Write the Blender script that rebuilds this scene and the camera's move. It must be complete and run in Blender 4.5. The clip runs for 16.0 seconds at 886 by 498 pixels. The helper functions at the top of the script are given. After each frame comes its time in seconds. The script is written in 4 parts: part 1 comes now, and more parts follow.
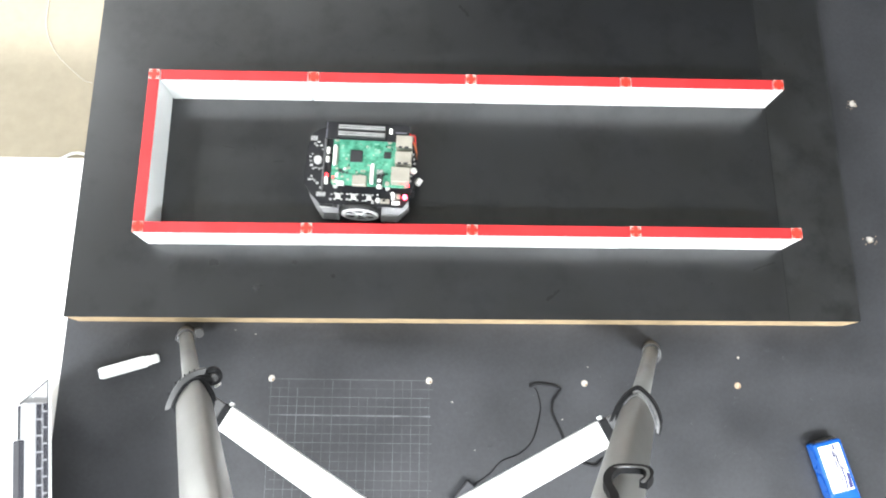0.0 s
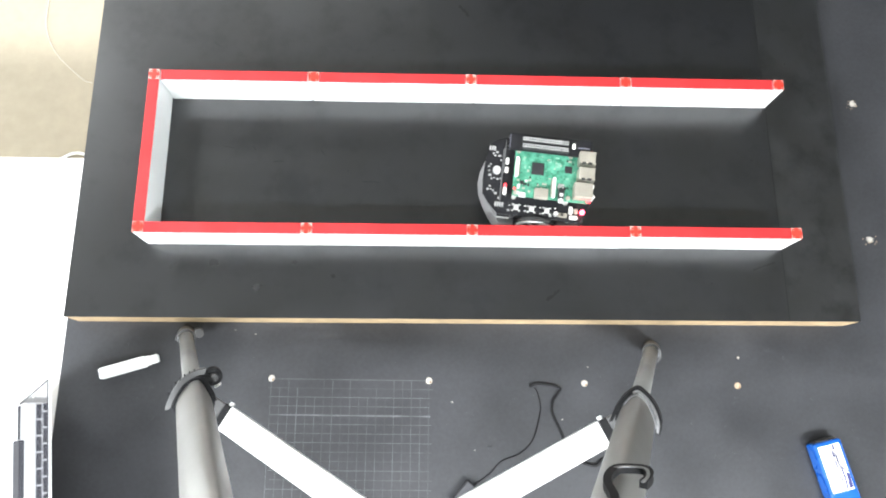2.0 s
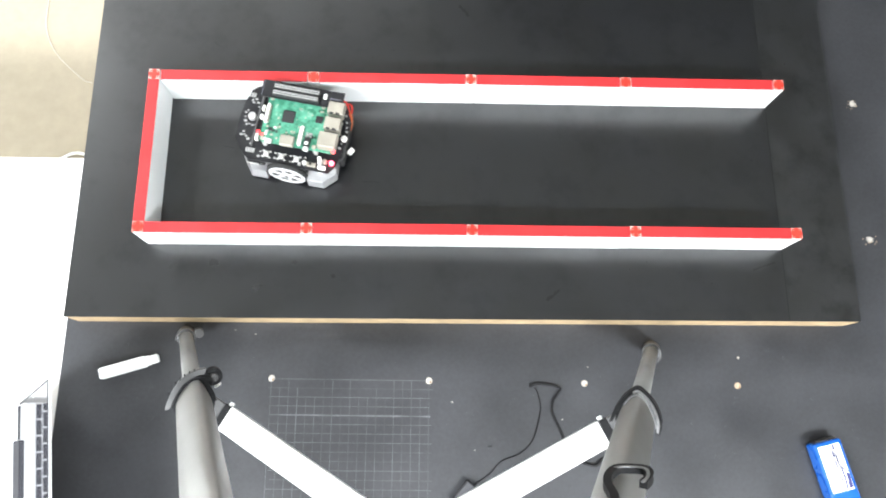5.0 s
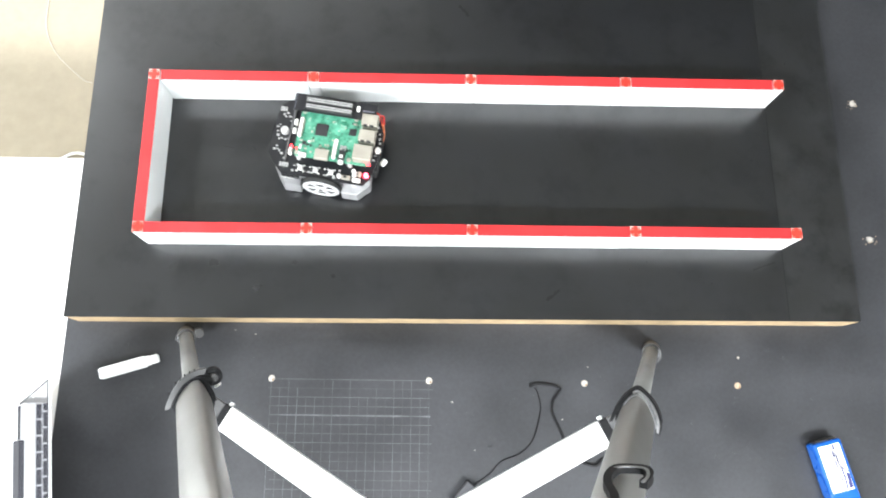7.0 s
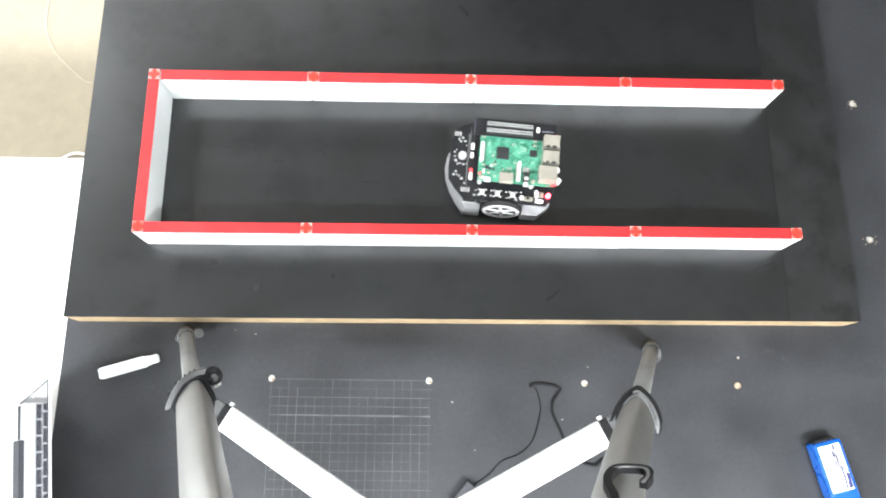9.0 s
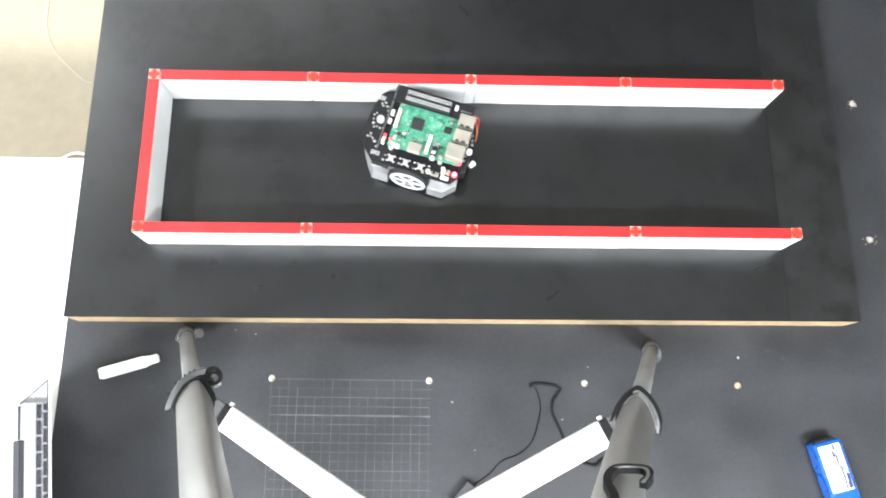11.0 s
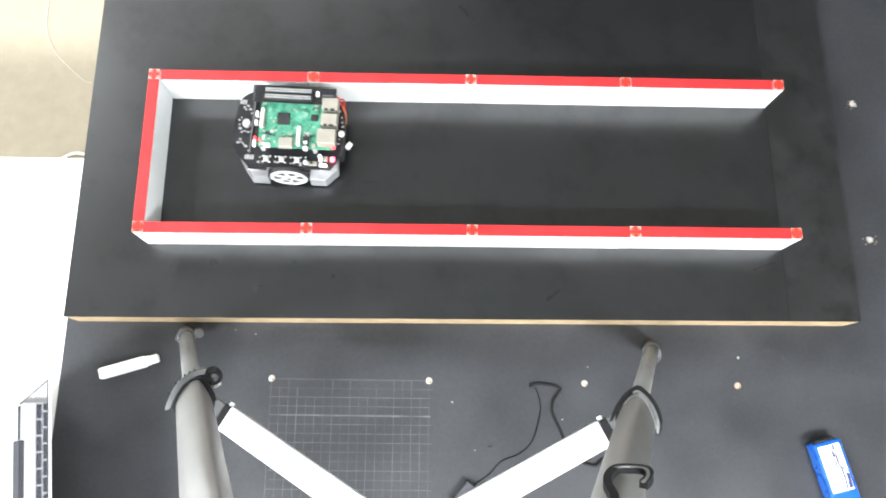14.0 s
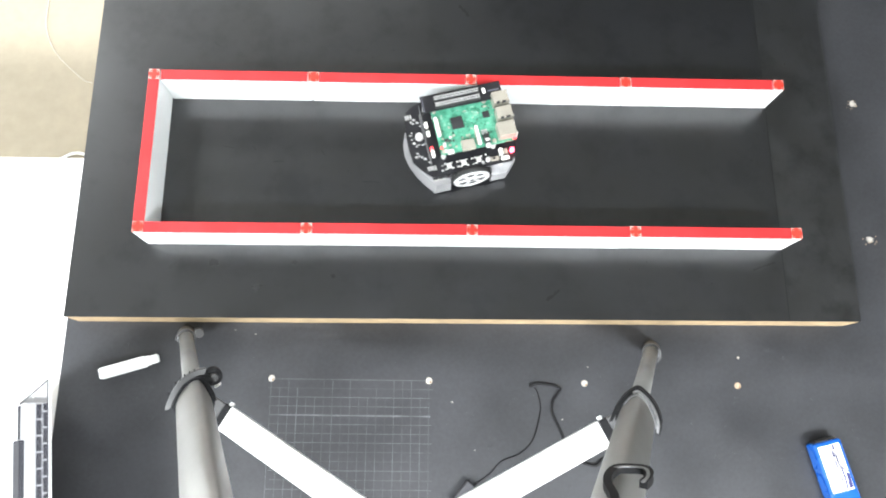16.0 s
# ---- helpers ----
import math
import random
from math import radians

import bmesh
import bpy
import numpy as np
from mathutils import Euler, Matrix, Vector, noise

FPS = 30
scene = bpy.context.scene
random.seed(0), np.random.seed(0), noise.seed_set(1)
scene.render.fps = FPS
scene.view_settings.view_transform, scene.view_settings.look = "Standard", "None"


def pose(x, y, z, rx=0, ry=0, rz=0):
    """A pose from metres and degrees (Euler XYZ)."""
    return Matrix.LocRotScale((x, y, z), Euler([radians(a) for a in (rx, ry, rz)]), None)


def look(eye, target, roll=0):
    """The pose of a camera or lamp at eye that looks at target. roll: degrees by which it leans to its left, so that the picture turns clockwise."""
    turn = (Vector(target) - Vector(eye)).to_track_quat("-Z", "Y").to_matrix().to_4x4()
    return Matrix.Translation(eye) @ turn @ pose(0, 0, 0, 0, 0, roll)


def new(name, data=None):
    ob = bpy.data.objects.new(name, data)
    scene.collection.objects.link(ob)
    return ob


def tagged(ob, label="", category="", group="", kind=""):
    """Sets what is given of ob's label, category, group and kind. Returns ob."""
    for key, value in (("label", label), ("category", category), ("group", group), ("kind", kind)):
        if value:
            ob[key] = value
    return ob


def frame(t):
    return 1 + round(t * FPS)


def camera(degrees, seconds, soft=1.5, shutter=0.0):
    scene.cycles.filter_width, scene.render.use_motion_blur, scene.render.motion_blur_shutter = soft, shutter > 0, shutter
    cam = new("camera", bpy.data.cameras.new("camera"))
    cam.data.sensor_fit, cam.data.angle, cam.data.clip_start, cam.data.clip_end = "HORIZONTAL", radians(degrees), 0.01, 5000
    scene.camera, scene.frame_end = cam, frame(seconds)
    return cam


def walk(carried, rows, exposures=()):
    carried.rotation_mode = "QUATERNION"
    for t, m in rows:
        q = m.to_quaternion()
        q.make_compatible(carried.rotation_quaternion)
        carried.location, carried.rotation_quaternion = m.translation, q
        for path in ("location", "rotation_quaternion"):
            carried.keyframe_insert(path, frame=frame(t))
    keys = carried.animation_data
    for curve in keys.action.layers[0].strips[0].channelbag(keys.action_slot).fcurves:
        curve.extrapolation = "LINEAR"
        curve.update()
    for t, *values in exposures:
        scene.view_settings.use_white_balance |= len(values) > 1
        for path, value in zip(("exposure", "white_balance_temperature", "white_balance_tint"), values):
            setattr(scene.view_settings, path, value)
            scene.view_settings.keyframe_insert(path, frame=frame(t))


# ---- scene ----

# camera: standing still above the maze on its tripod
cam = camera(62.0, 16.0, soft=1.9, shutter=0.4)
STAND = look((0.301, -0.400, 0.822), (0.369, 0.097, -1.114), 8.1)
walk(cam, [(0.0, STAND), (16.0, STAND)], exposures=[(0.0, 0.80), (16.0, 0.80)])

# heights: maze board top 0, lower board top, table top, room floor, ceiling
Z_LOW, Z_TABLE, Z_FLOOR, Z_CEIL = -0.036, -0.072, -0.79, 1.95

# world: a closed room, so only a faint grey outside
world = bpy.data.worlds.new("world")
scene.world = world
world.use_nodes = True
world.node_tree.nodes["Background"].inputs[0].default_value = (0.6, 0.65, 0.7, 1)
world.node_tree.nodes["Background"].inputs[1].default_value = 0.2

# ceiling lights, all out of view: x, y, length along x, width, watts
CEILING_LIGHTS = [(-0.9, -1.55, 1.2, 0.30, 92), (1.15, -1.60, 1.2, 0.30, 79),
                  # these three are added to lighten the left of the maze board
                  (-1.9, 1.15, 1.2, 0.30, 22), (-0.6, 2.3, 1.2, 0.30, 15), (-1.95, 2.3, 1.2, 0.30, 18)]
for lx, ly, ll, lw, watts in CEILING_LIGHTS:
    lamp = bpy.data.lights.new("ceiling_lamp", "AREA")
    lamp.shape, lamp.size, lamp.size_y, lamp.energy = "RECTANGLE", ll, lw, watts
    lamp.color = (0.915, 0.962, 1.0)
    ob = new("ceiling_lamp", lamp)
    ob.matrix_world = pose(lx, ly, Z_CEIL - 0.075)

# fill light from the south through an added, unseen window: opening x, z
WIN = (-2.3, 0.3, 0.05, 1.65)
lamp = bpy.data.lights.new("south_window_fill", "AREA")
lamp.shape, lamp.size, lamp.size_y, lamp.energy = "RECTANGLE", WIN[1] - WIN[0] - 0.1, WIN[3] - WIN[2] - 0.1, 78
lamp.color = (0.915, 0.962, 1.0)
ob = new("south_window_fill", lamp)
ob.matrix_world = pose((WIN[0] + WIN[1]) / 2, -3.04, (WIN[2] + WIN[3]) / 2, 90, 0, 0)


# ---- materials ----
def mat(name, color, rough=0.5, metal=0.0, spread=0.15, scale=40.0, fine=400.0, bump=0.0, rough_spread=0.08,
        emit=0.0, coat=0.0, random_spread=0.0, tint=None, spec=0.5, ior=1.5):
    """Noise at two scales over base colour and roughness, and a fine relief."""
    m = bpy.data.materials.new(name)
    m.use_nodes = True
    nt = m.node_tree
    b = nt.nodes["Principled BSDF"]
    co = nt.nodes.new("ShaderNodeTexCoord")
    n1, n2 = nt.nodes.new("ShaderNodeTexNoise"), nt.nodes.new("ShaderNodeTexNoise")
    n1.inputs["Scale"].default_value, n2.inputs["Scale"].default_value = scale, fine
    n1.inputs["Detail"].default_value, n2.inputs["Detail"].default_value = 5, 3
    nt.links.new(co.outputs["Object"], n1.inputs["Vector"])
    nt.links.new(co.outputs["Object"], n2.inputs["Vector"])
    add = nt.nodes.new("ShaderNodeMath")
    add.operation = "MULTIPLY_ADD"
    nt.links.new(n2.outputs["Fac"], add.inputs[0])
    add.inputs[1].default_value = 0.5
    nt.links.new(n1.outputs["Fac"], add.inputs[2])
    ramp = nt.nodes.new("ShaderNodeMapRange")
    ramp.interpolation_type = "SMOOTHSTEP"
    ramp.inputs["From Min"].default_value, ramp.inputs["From Max"].default_value = 0.35, 1.15
    nt.links.new(add.outputs[0], ramp.inputs["Value"])
    mix = nt.nodes.new("ShaderNodeMix")
    mix.data_type = "RGBA"
    lo = [c * (1 - spread) for c in color]
    hi = [min(1.0, c * (1 + spread)) for c in (tint or color)]
    mix.inputs["A"].default_value, mix.inputs["B"].default_value = (*lo, 1), (*hi, 1)
    nt.links.new(ramp.outputs["Result"], mix.inputs["Factor"])
    last = mix.outputs["Result"]
    if random_spread:
        info = nt.nodes.new("ShaderNodeObjectInfo")
        hue = nt.nodes.new("ShaderNodeHueSaturation")
        mr = nt.nodes.new("ShaderNodeMapRange")
        mr.inputs["To Min"].default_value, mr.inputs["To Max"].default_value = 1 - random_spread, 1 + random_spread
        nt.links.new(info.outputs["Random"], mr.inputs["Value"])
        nt.links.new(mr.outputs["Result"], hue.inputs["Value"])
        nt.links.new(last, hue.inputs["Color"])
        last = hue.outputs["Color"]
    nt.links.new(last, b.inputs["Base Color"])
    rr = nt.nodes.new("ShaderNodeMapRange")
    rr.interpolation_type = "SMOOTHSTEP"
    rr.inputs["From Min"].default_value, rr.inputs["From Max"].default_value = 0.15, 0.85
    rr.inputs["To Min"].default_value = max(0.02, rough - rough_spread)
    rr.inputs["To Max"].default_value = min(1.0, rough + rough_spread)
    nt.links.new(n1.outputs["Fac"], rr.inputs["Value"])
    nt.links.new(rr.outputs["Result"], b.inputs["Roughness"])
    b.inputs["Metallic"].default_value = metal
    b.inputs["Coat Weight"].default_value = coat
    b.inputs["Specular IOR Level"].default_value = spec
    b.inputs["IOR"].default_value = ior
    if emit:
        b.inputs["Emission Color"].default_value = (*color, 1)
        b.inputs["Emission Strength"].default_value = emit
    if bump:
        bp = nt.nodes.new("ShaderNodeBump")
        bp.inputs["Strength"].default_value, bp.inputs["Distance"].default_value = bump, 0.001
        nt.links.new(n2.outputs["Fac"], bp.inputs["Height"])
        nt.links.new(bp.outputs["Normal"], b.inputs["Normal"])
    return m


def stained(m, scale, depth, seed):
    """Dull blotches of their own shape in a glossy sheet: less gloss inside them."""
    nt = m.node_tree
    b = nt.nodes["Principled BSDF"]
    co, n, r = (nt.nodes.new("ShaderNode" + k) for k in ("TexCoord", "TexNoise", "MapRange"))
    n.noise_dimensions = "4D"
    n.inputs["W"].default_value, n.inputs["Scale"].default_value = seed, scale
    n.inputs["Detail"].default_value, n.inputs["Roughness"].default_value = 5, 0.6
    spec = b.inputs["Specular IOR Level"].default_value
    r.interpolation_type = "SMOOTHSTEP"
    r.inputs["From Min"].default_value, r.inputs["From Max"].default_value = 0.45, 0.70
    r.inputs["To Min"].default_value, r.inputs["To Max"].default_value = spec, spec * (1 - depth)
    nt.links.new(co.outputs["Object"], n.inputs["Vector"])
    nt.links.new(n.outputs["Fac"], r.inputs["Value"])
    nt.links.new(r.outputs["Result"], b.inputs["Specular IOR Level"])
    return m


BOARD_TOP = stained(mat("satin_black_board", (0.0033, 0.0037, 0.0050), 0.298, spread=0.42, scale=15, fine=70, rough_spread=0.018, spec=0.85, ior=1.58), 21, 0.17, 1.3)
BOARD_EDGE = stained(mat("duller_black_board", (0.0074, 0.0078, 0.0087), 0.300, spread=0.6, scale=26, fine=150, rough_spread=0.020, spec=0.80, ior=1.58), 26, 0.34, 4.1)
LOW_TOP = mat("dusty_black_board", (0.02139, 0.0222, 0.02554), 0.46, spread=0.36, scale=11, fine=260, bump=0.08)
PLY = mat("plywood_edge", (0.3432, 0.2508, 0.1452), 0.65, spread=0.30, scale=60, fine=300, bump=0.2)
WHITE = mat("white_plastic", (0.765, 0.783, 0.782), 0.42, spread=0.03, scale=30, random_spread=0.02)
RED = mat("red_tape", (0.470, 0.0225, 0.0250), 0.42, spread=0.12, scale=30, random_spread=0.06)
RED_POST = mat("orange_red_cap", (0.518, 0.0245, 0.014), 0.45, spread=0.2, scale=300, random_spread=0.15)
MARK = mat("white_mark", (0.54, 0.36, 0.32), 0.5, spread=0.15, scale=400)
MARK_BRIGHT = mat("clean_white_mark", (0.64, 0.54, 0.50), 0.5, spread=0.15, scale=400)
CONCRETE = mat("beige_concrete", (0.382, 0.333, 0.250), 0.7, spread=0.12, scale=3.5, fine=45, bump=0.15)
TABLE = mat("white_laminate", (0.82, 0.82, 0.82), 0.4, spread=0.02, scale=12)
TABLE_LEG = mat("grey_steel", (0.35, 0.35, 0.36), 0.4, 0.6)
PAINT = mat("wall_paint", (0.62, 0.62, 0.60), 0.8, spread=0.04, scale=2, fine=60, bump=0.1)
DARK_BAY = mat("added_dark_reflection_bay", (0.07, 0.072, 0.077), 0.9, spread=0.08, scale=4, fine=120, bump=0.2)
CEIL = mat("ceiling_board", (0.330, 0.344, 0.340), 0.9, spread=0.08, scale=4, fine=120, bump=0.2)
GLOW = mat("light_diffuser", (1.0, 0.99, 0.97), 0.5, emit=6.0)
LEG_METAL = mat("grey_anodised_tube", (0.28, 0.28, 0.2695), 0.34, 0.2, spread=0.10, scale=20, fine=500, bump=0.03)
LEG_LOW = mat("darker_anodised_tube", (0.17, 0.17, 0.165), 0.42, 0.2, spread=0.12, scale=20, fine=500, bump=0.03)
BRACE = mat("silver_brace", (0.80, 0.80, 0.80), 0.38, 0.35, spread=0.03, scale=30)
BLACK = mat("black_plastic", (0.018, 0.018, 0.019), 0.42, spread=0.25, scale=60, fine=600, bump=0.05)
LOCK = mat("matt_black_lock", (0.012, 0.012, 0.013), 0.8, spread=0.3, scale=80, fine=600, bump=0.05, spec=0.2)
DARK = mat("dark_grey_plastic", (0.056, 0.056, 0.0576), 0.5, spread=0.2, scale=60, fine=600, bump=0.05)
RUBBER = mat("black_rubber", (0.015, 0.015, 0.015), 0.75, spread=0.2, scale=100, fine=900, bump=0.2)
PCB_BLACK = mat("black_circuit_board", (0.010, 0.010, 0.012), 0.35, spread=0.3, scale=200, fine=1200)
PCB_GREEN = mat("green_circuit_board", (0.010, 0.155, 0.080), 0.34, spread=0.34, scale=150, fine=700, tint=(0.085, 0.275, 0.190))
MINT = mat("pale_green_pad", (0.16, 0.34, 0.25), 0.45, spread=0.3, scale=300)
DEEP_GREEN = mat("dark_green_component", (0.00792, 0.0561, 0.033), 0.45, spread=0.3, scale=300)
CHIP = mat("chip_package", (0.0176, 0.0176, 0.0192), 0.5, spread=0.15, scale=300)
TIN = mat("tin_shield", (0.40, 0.372, 0.318), 0.42, 0.55, spread=0.10, scale=120, fine=800)
PIN = mat("pale_pin", (0.56, 0.56, 0.54), 0.4, 0.2, spread=0.1, scale=500)
PIN_GREY = mat("grey_pin", (0.38, 0.38, 0.375), 0.4, 0.2, spread=0.2, scale=500)
CREAM = mat("cream_connector", (0.80, 0.79, 0.74), 0.5, spread=0.04, scale=200)
ALU = mat("pale_aluminium", (0.41, 0.408, 0.418), 0.40, 0.55, spread=0.05, scale=60, fine=900, bump=0.02)
BRIGHT_ALU = mat("bright_aluminium", (0.40, 0.40, 0.41), 0.42, 0.3, spread=0.25, scale=110, fine=700, bump=0.1)
GREY_EDGE = mat("grey_lever_edge", (0.15, 0.15, 0.152), 0.5, spread=0.35, scale=300)
LEVER = mat("grey_lever_plastic", (0.075, 0.075, 0.077), 0.6, spread=0.2, scale=80)
RIM = mat("silver_rim", (0.70, 0.70, 0.70), 0.4, 0.1, spread=0.35, scale=260, fine=900)
RED_LIGHT = mat("red_indicator", (1.0, 0.05, 0.09), 0.3, emit=16.0)
RED_DIM = mat("dim_red_lamp_and_reflection", (1.0, 0.05, 0.06), 0.3, emit=2.5)
RED_WIRE = mat("red_wire", (0.495, 0.0198, 0.0132), 0.45)
ORANGE_WIRE = mat("orange_wire", (0.48, 0.12, 0.03), 0.45)
BLUE = mat("blue_shrink_wrap", (0.00396, 0.0759, 0.3432), 0.28, spread=0.12, scale=40, coat=0.3)
LABEL = mat("white_label", (0.82, 0.82, 0.84), 0.45, spread=0.03, scale=80)
INK = mat("dark_ink", (0.035, 0.035, 0.09), 0.5, spread=0.2, scale=200)
INK_BLUE = mat("indigo_ink", (0.028, 0.030, 0.12), 0.5, spread=0.2, scale=200)
GREY_INK = mat("grey_ink", (0.13, 0.13, 0.16), 0.5, spread=0.2, scale=200)
CHALK = mat("pencil_line", (0.06076, 0.062, 0.06634), 0.6, spread=0.40, scale=70, fine=500, random_spread=0.35)
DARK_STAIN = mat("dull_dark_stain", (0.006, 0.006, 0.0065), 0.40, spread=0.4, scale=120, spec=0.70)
SCUFF = mat("scuff", (0.024, 0.024, 0.0245), 0.6, spread=0.5, scale=200)
SMUDGE = mat("dust_smudge", (0.0275, 0.0284, 0.0315), 0.6, spread=0.3, scale=300)
BARE = mat("bare_wood_spot", (0.37, 0.345, 0.305), 0.7, spread=0.3, scale=300)
HOLE = mat("hole_brown", (0.20, 0.12, 0.06), 0.8, spread=0.3, scale=400)
HOLE_RIM = mat("orange_wood_spot", (0.372, 0.2728, 0.186), 0.7, spread=0.5, scale=400)
SILVER = mat("laptop_aluminium", (0.76, 0.76, 0.77), 0.38, 0.45, spread=0.03, scale=60)
KEY = mat("laptop_key", (0.020, 0.020, 0.023), 0.5, spread=0.15, scale=200)
GLASS = mat("screen_glass", (0.02, 0.02, 0.028), 0.04, spread=0.1, scale=20, rough_spread=0.01, spec=0.10)
HINGE = mat("hinge_plastic", (0.028, 0.028, 0.033), 0.6, spread=0.2, scale=60)
PALE_CABLE = mat("pale_cable", (0.66, 0.64, 0.58), 0.5)


# ---- mesh helpers ----
def link(name, bm, material, parent=None, label="", smooth=False):
    me = bpy.data.meshes.new(name)
    bmesh.ops.recalc_face_normals(bm, faces=bm.faces[:])
    if smooth:
        for f in bm.faces:
            f.smooth = True
    bm.to_mesh(me)
    bm.free()
    for m in (material if isinstance(material, (list, tuple)) else [material]):
        me.materials.append(m)
    ob = new(name, me)
    if parent:
        ob.parent = parent
    if label:
        ob["label"] = label
    return ob


def part(name, bm, material, parent, label="", smooth=False):
    return link(name, bm, material, parent, label, smooth)


def root(name, label, category, m=None, group="", kind=""):
    ob = tagged(new(name), label, category, group, kind)
    if m is not None:
        ob.matrix_world = m
    return ob


def box(x0, x1, y0, y1, z0, z1, bevel=0.0, bm=None, index=0, segments=1):
    own = bmesh.new()
    bmesh.ops.create_cube(own, size=1.0, matrix=Matrix.Translation(((x0 + x1) / 2, (y0 + y1) / 2, (z0 + z1) / 2))
                          @ Matrix.Diagonal((x1 - x0, y1 - y0, z1 - z0, 1)))
    if bevel:
        bmesh.ops.bevel(own, geom=own.edges[:], offset=bevel, segments=segments, affect="EDGES", profile=0.5)
    return merge(bm, own, index)


def merge(bm, own, index=0, m=None):
    for f in own.faces:
        f.material_index = index
    if m is not None:
        own.transform(m)
    if bm is None:
        return own
    tmp = bpy.data.meshes.new("tmp")
    own.to_mesh(tmp)
    own.free()
    bm.from_mesh(tmp)
    bpy.data.meshes.remove(tmp)
    return bm


def prism(outline, z0, z1, bevel=0.0, bm=None, index=0):
    own = bmesh.new()
    vs = [own.verts.new((x, y, z0)) for x, y in outline]
    face = own.faces.new(vs)
    out = bmesh.ops.extrude_face_region(own, geom=[face])
    for v in out["geom"]:
        if isinstance(v, bmesh.types.BMVert):
            v.co.z = z1
    bmesh.ops.recalc_face_normals(own, faces=own.faces[:])
    if bevel:
        edges = [e for e in own.edges if abs(e.verts[0].co.z - e.verts[1].co.z) < 1e-6]
        bmesh.ops.bevel(own, geom=edges, offset=bevel, segments=2, affect="EDGES", profile=0.5)
    return merge(bm, own, index)


def mm(points):
    return [(x / 1000, y / 1000) for x, y in points]


def aim(p, q):
    """The pose at p whose z axis points to q."""
    return Matrix.Translation(p) @ (Vector(q) - Vector(p)).to_track_quat("Z", "Y").to_matrix().to_4x4()


def rod(p, q, r0, r1=None, sides=20, bm=None, index=0, bevel=0.0):
    own = bmesh.new()
    length = (Vector(q) - Vector(p)).length
    bmesh.ops.create_cone(own, cap_ends=True, segments=sides, radius1=r0, radius2=r0 if r1 is None else r1, depth=length,
                          matrix=aim(p, q) @ Matrix.Translation((0, 0, length / 2)))
    if bevel:
        caps = [f for f in own.faces if len(f.verts) > 4]
        bmesh.ops.bevel(own, geom=list({e for f in caps for e in f.edges}), offset=bevel, segments=2, affect="EDGES", profile=0.5)
    return merge(bm, own, index)


def tube(name, points, radius, material, parent=None, label="", sides=8, steps=6):
    """A cable through the points, as a mesh swept along a smooth curve."""
    pts = [Vector(p) for p in points]
    ext = [pts[0] * 2 - pts[1], *pts, pts[-1] * 2 - pts[-2]]
    path = []
    for i in range(1, len(ext) - 2):
        a, b, c, d = ext[i - 1:i + 3]
        for k in range(steps):
            t = k / steps
            path.append(0.5 * (2 * b + (c - a) * t + (2 * a - 5 * b + 4 * c - d) * t * t + (3 * b - a - 3 * c + d) * t ** 3))
    path.append(pts[-1])
    bm = bmesh.new()
    rings = []
    for i, p in enumerate(path):
        way = (path[min(i + 1, len(path) - 1)] - path[max(i - 1, 0)]).normalized()
        side = way.cross(Vector((0, 0, 1)))
        side = side.normalized() if side.length > 1e-4 else Vector((1, 0, 0))
        up = side.cross(way)
        rings.append([bm.verts.new(p + radius * (math.cos(a) * side + math.sin(a) * up))
                      for a in [2 * math.pi * k / sides for k in range(sides)]])
    for a, b in zip(rings, rings[1:]):
        for k in range(sides):
            bm.faces.new((a[k], a[(k + 1) % sides], b[(k + 1) % sides], b[k]))
    bm.faces.new(rings[0][::-1])
    bm.faces.new(rings[-1])
    return link(name, bm, material, parent, label, smooth=True)


# ---- the room ----
X0, X1, Y0, Y1 = -2.6, 3.2, -3.0, 3.0
tagged(link("floor", box(X0, X1, Y0, Y1, Z_FLOOR - 0.1, Z_FLOOR), CONCRETE), "worn beige concrete floor of the workroom", "floor", kind="structure")
bm = box(X0, X1, Y0, Y1, Z_CEIL, Z_CEIL + 0.1)
# unseen dark bay, added so the maze board mirrors darker at back right
box(0.50, X1 - 0.003, 1.14, Y1 - 0.003, Z_CEIL - 0.012, Z_CEIL - 0.0002, bm=bm, index=1)
tagged(link("ceiling", bm, [CEIL, DARK_BAY]), "plain light grey ceiling boards with a dark bay added to darken the maze board's reflection", "ceiling", kind="structure")
for nm, b in (("wall_west", (X0 - 0.1, X0, Y0, Y1)), ("wall_east", (X1, X1 + 0.1, Y0, Y1)), ("wall_north", (X0, X1, Y1, Y1 + 0.1))):
    tagged(link(nm, box(*b, Z_FLOOR, Z_CEIL), PAINT), "plain pale painted room wall", "wall", kind="structure")
bm = box(X0, WIN[0], Y0 - 0.1, Y0, Z_FLOOR, Z_CEIL)
box(WIN[1], X1, Y0 - 0.1, Y0, Z_FLOOR, Z_CEIL, bm=bm)
box(WIN[0], WIN[1], Y0 - 0.1, Y0, Z_FLOOR, WIN[2], bm=bm)
box(WIN[0], WIN[1], Y0 - 0.1, Y0, WIN[3], Z_CEIL, bm=bm)
tagged(link("wall_south", bm, PAINT), "plain pale painted room wall with an opening for the added window", "wall", kind="structure")
# unseen window, added to go with the south fill lamp
window = tagged(new("added_window"), "unseen wide window with a pale frame, added for the south fill light", "window", kind="structure")
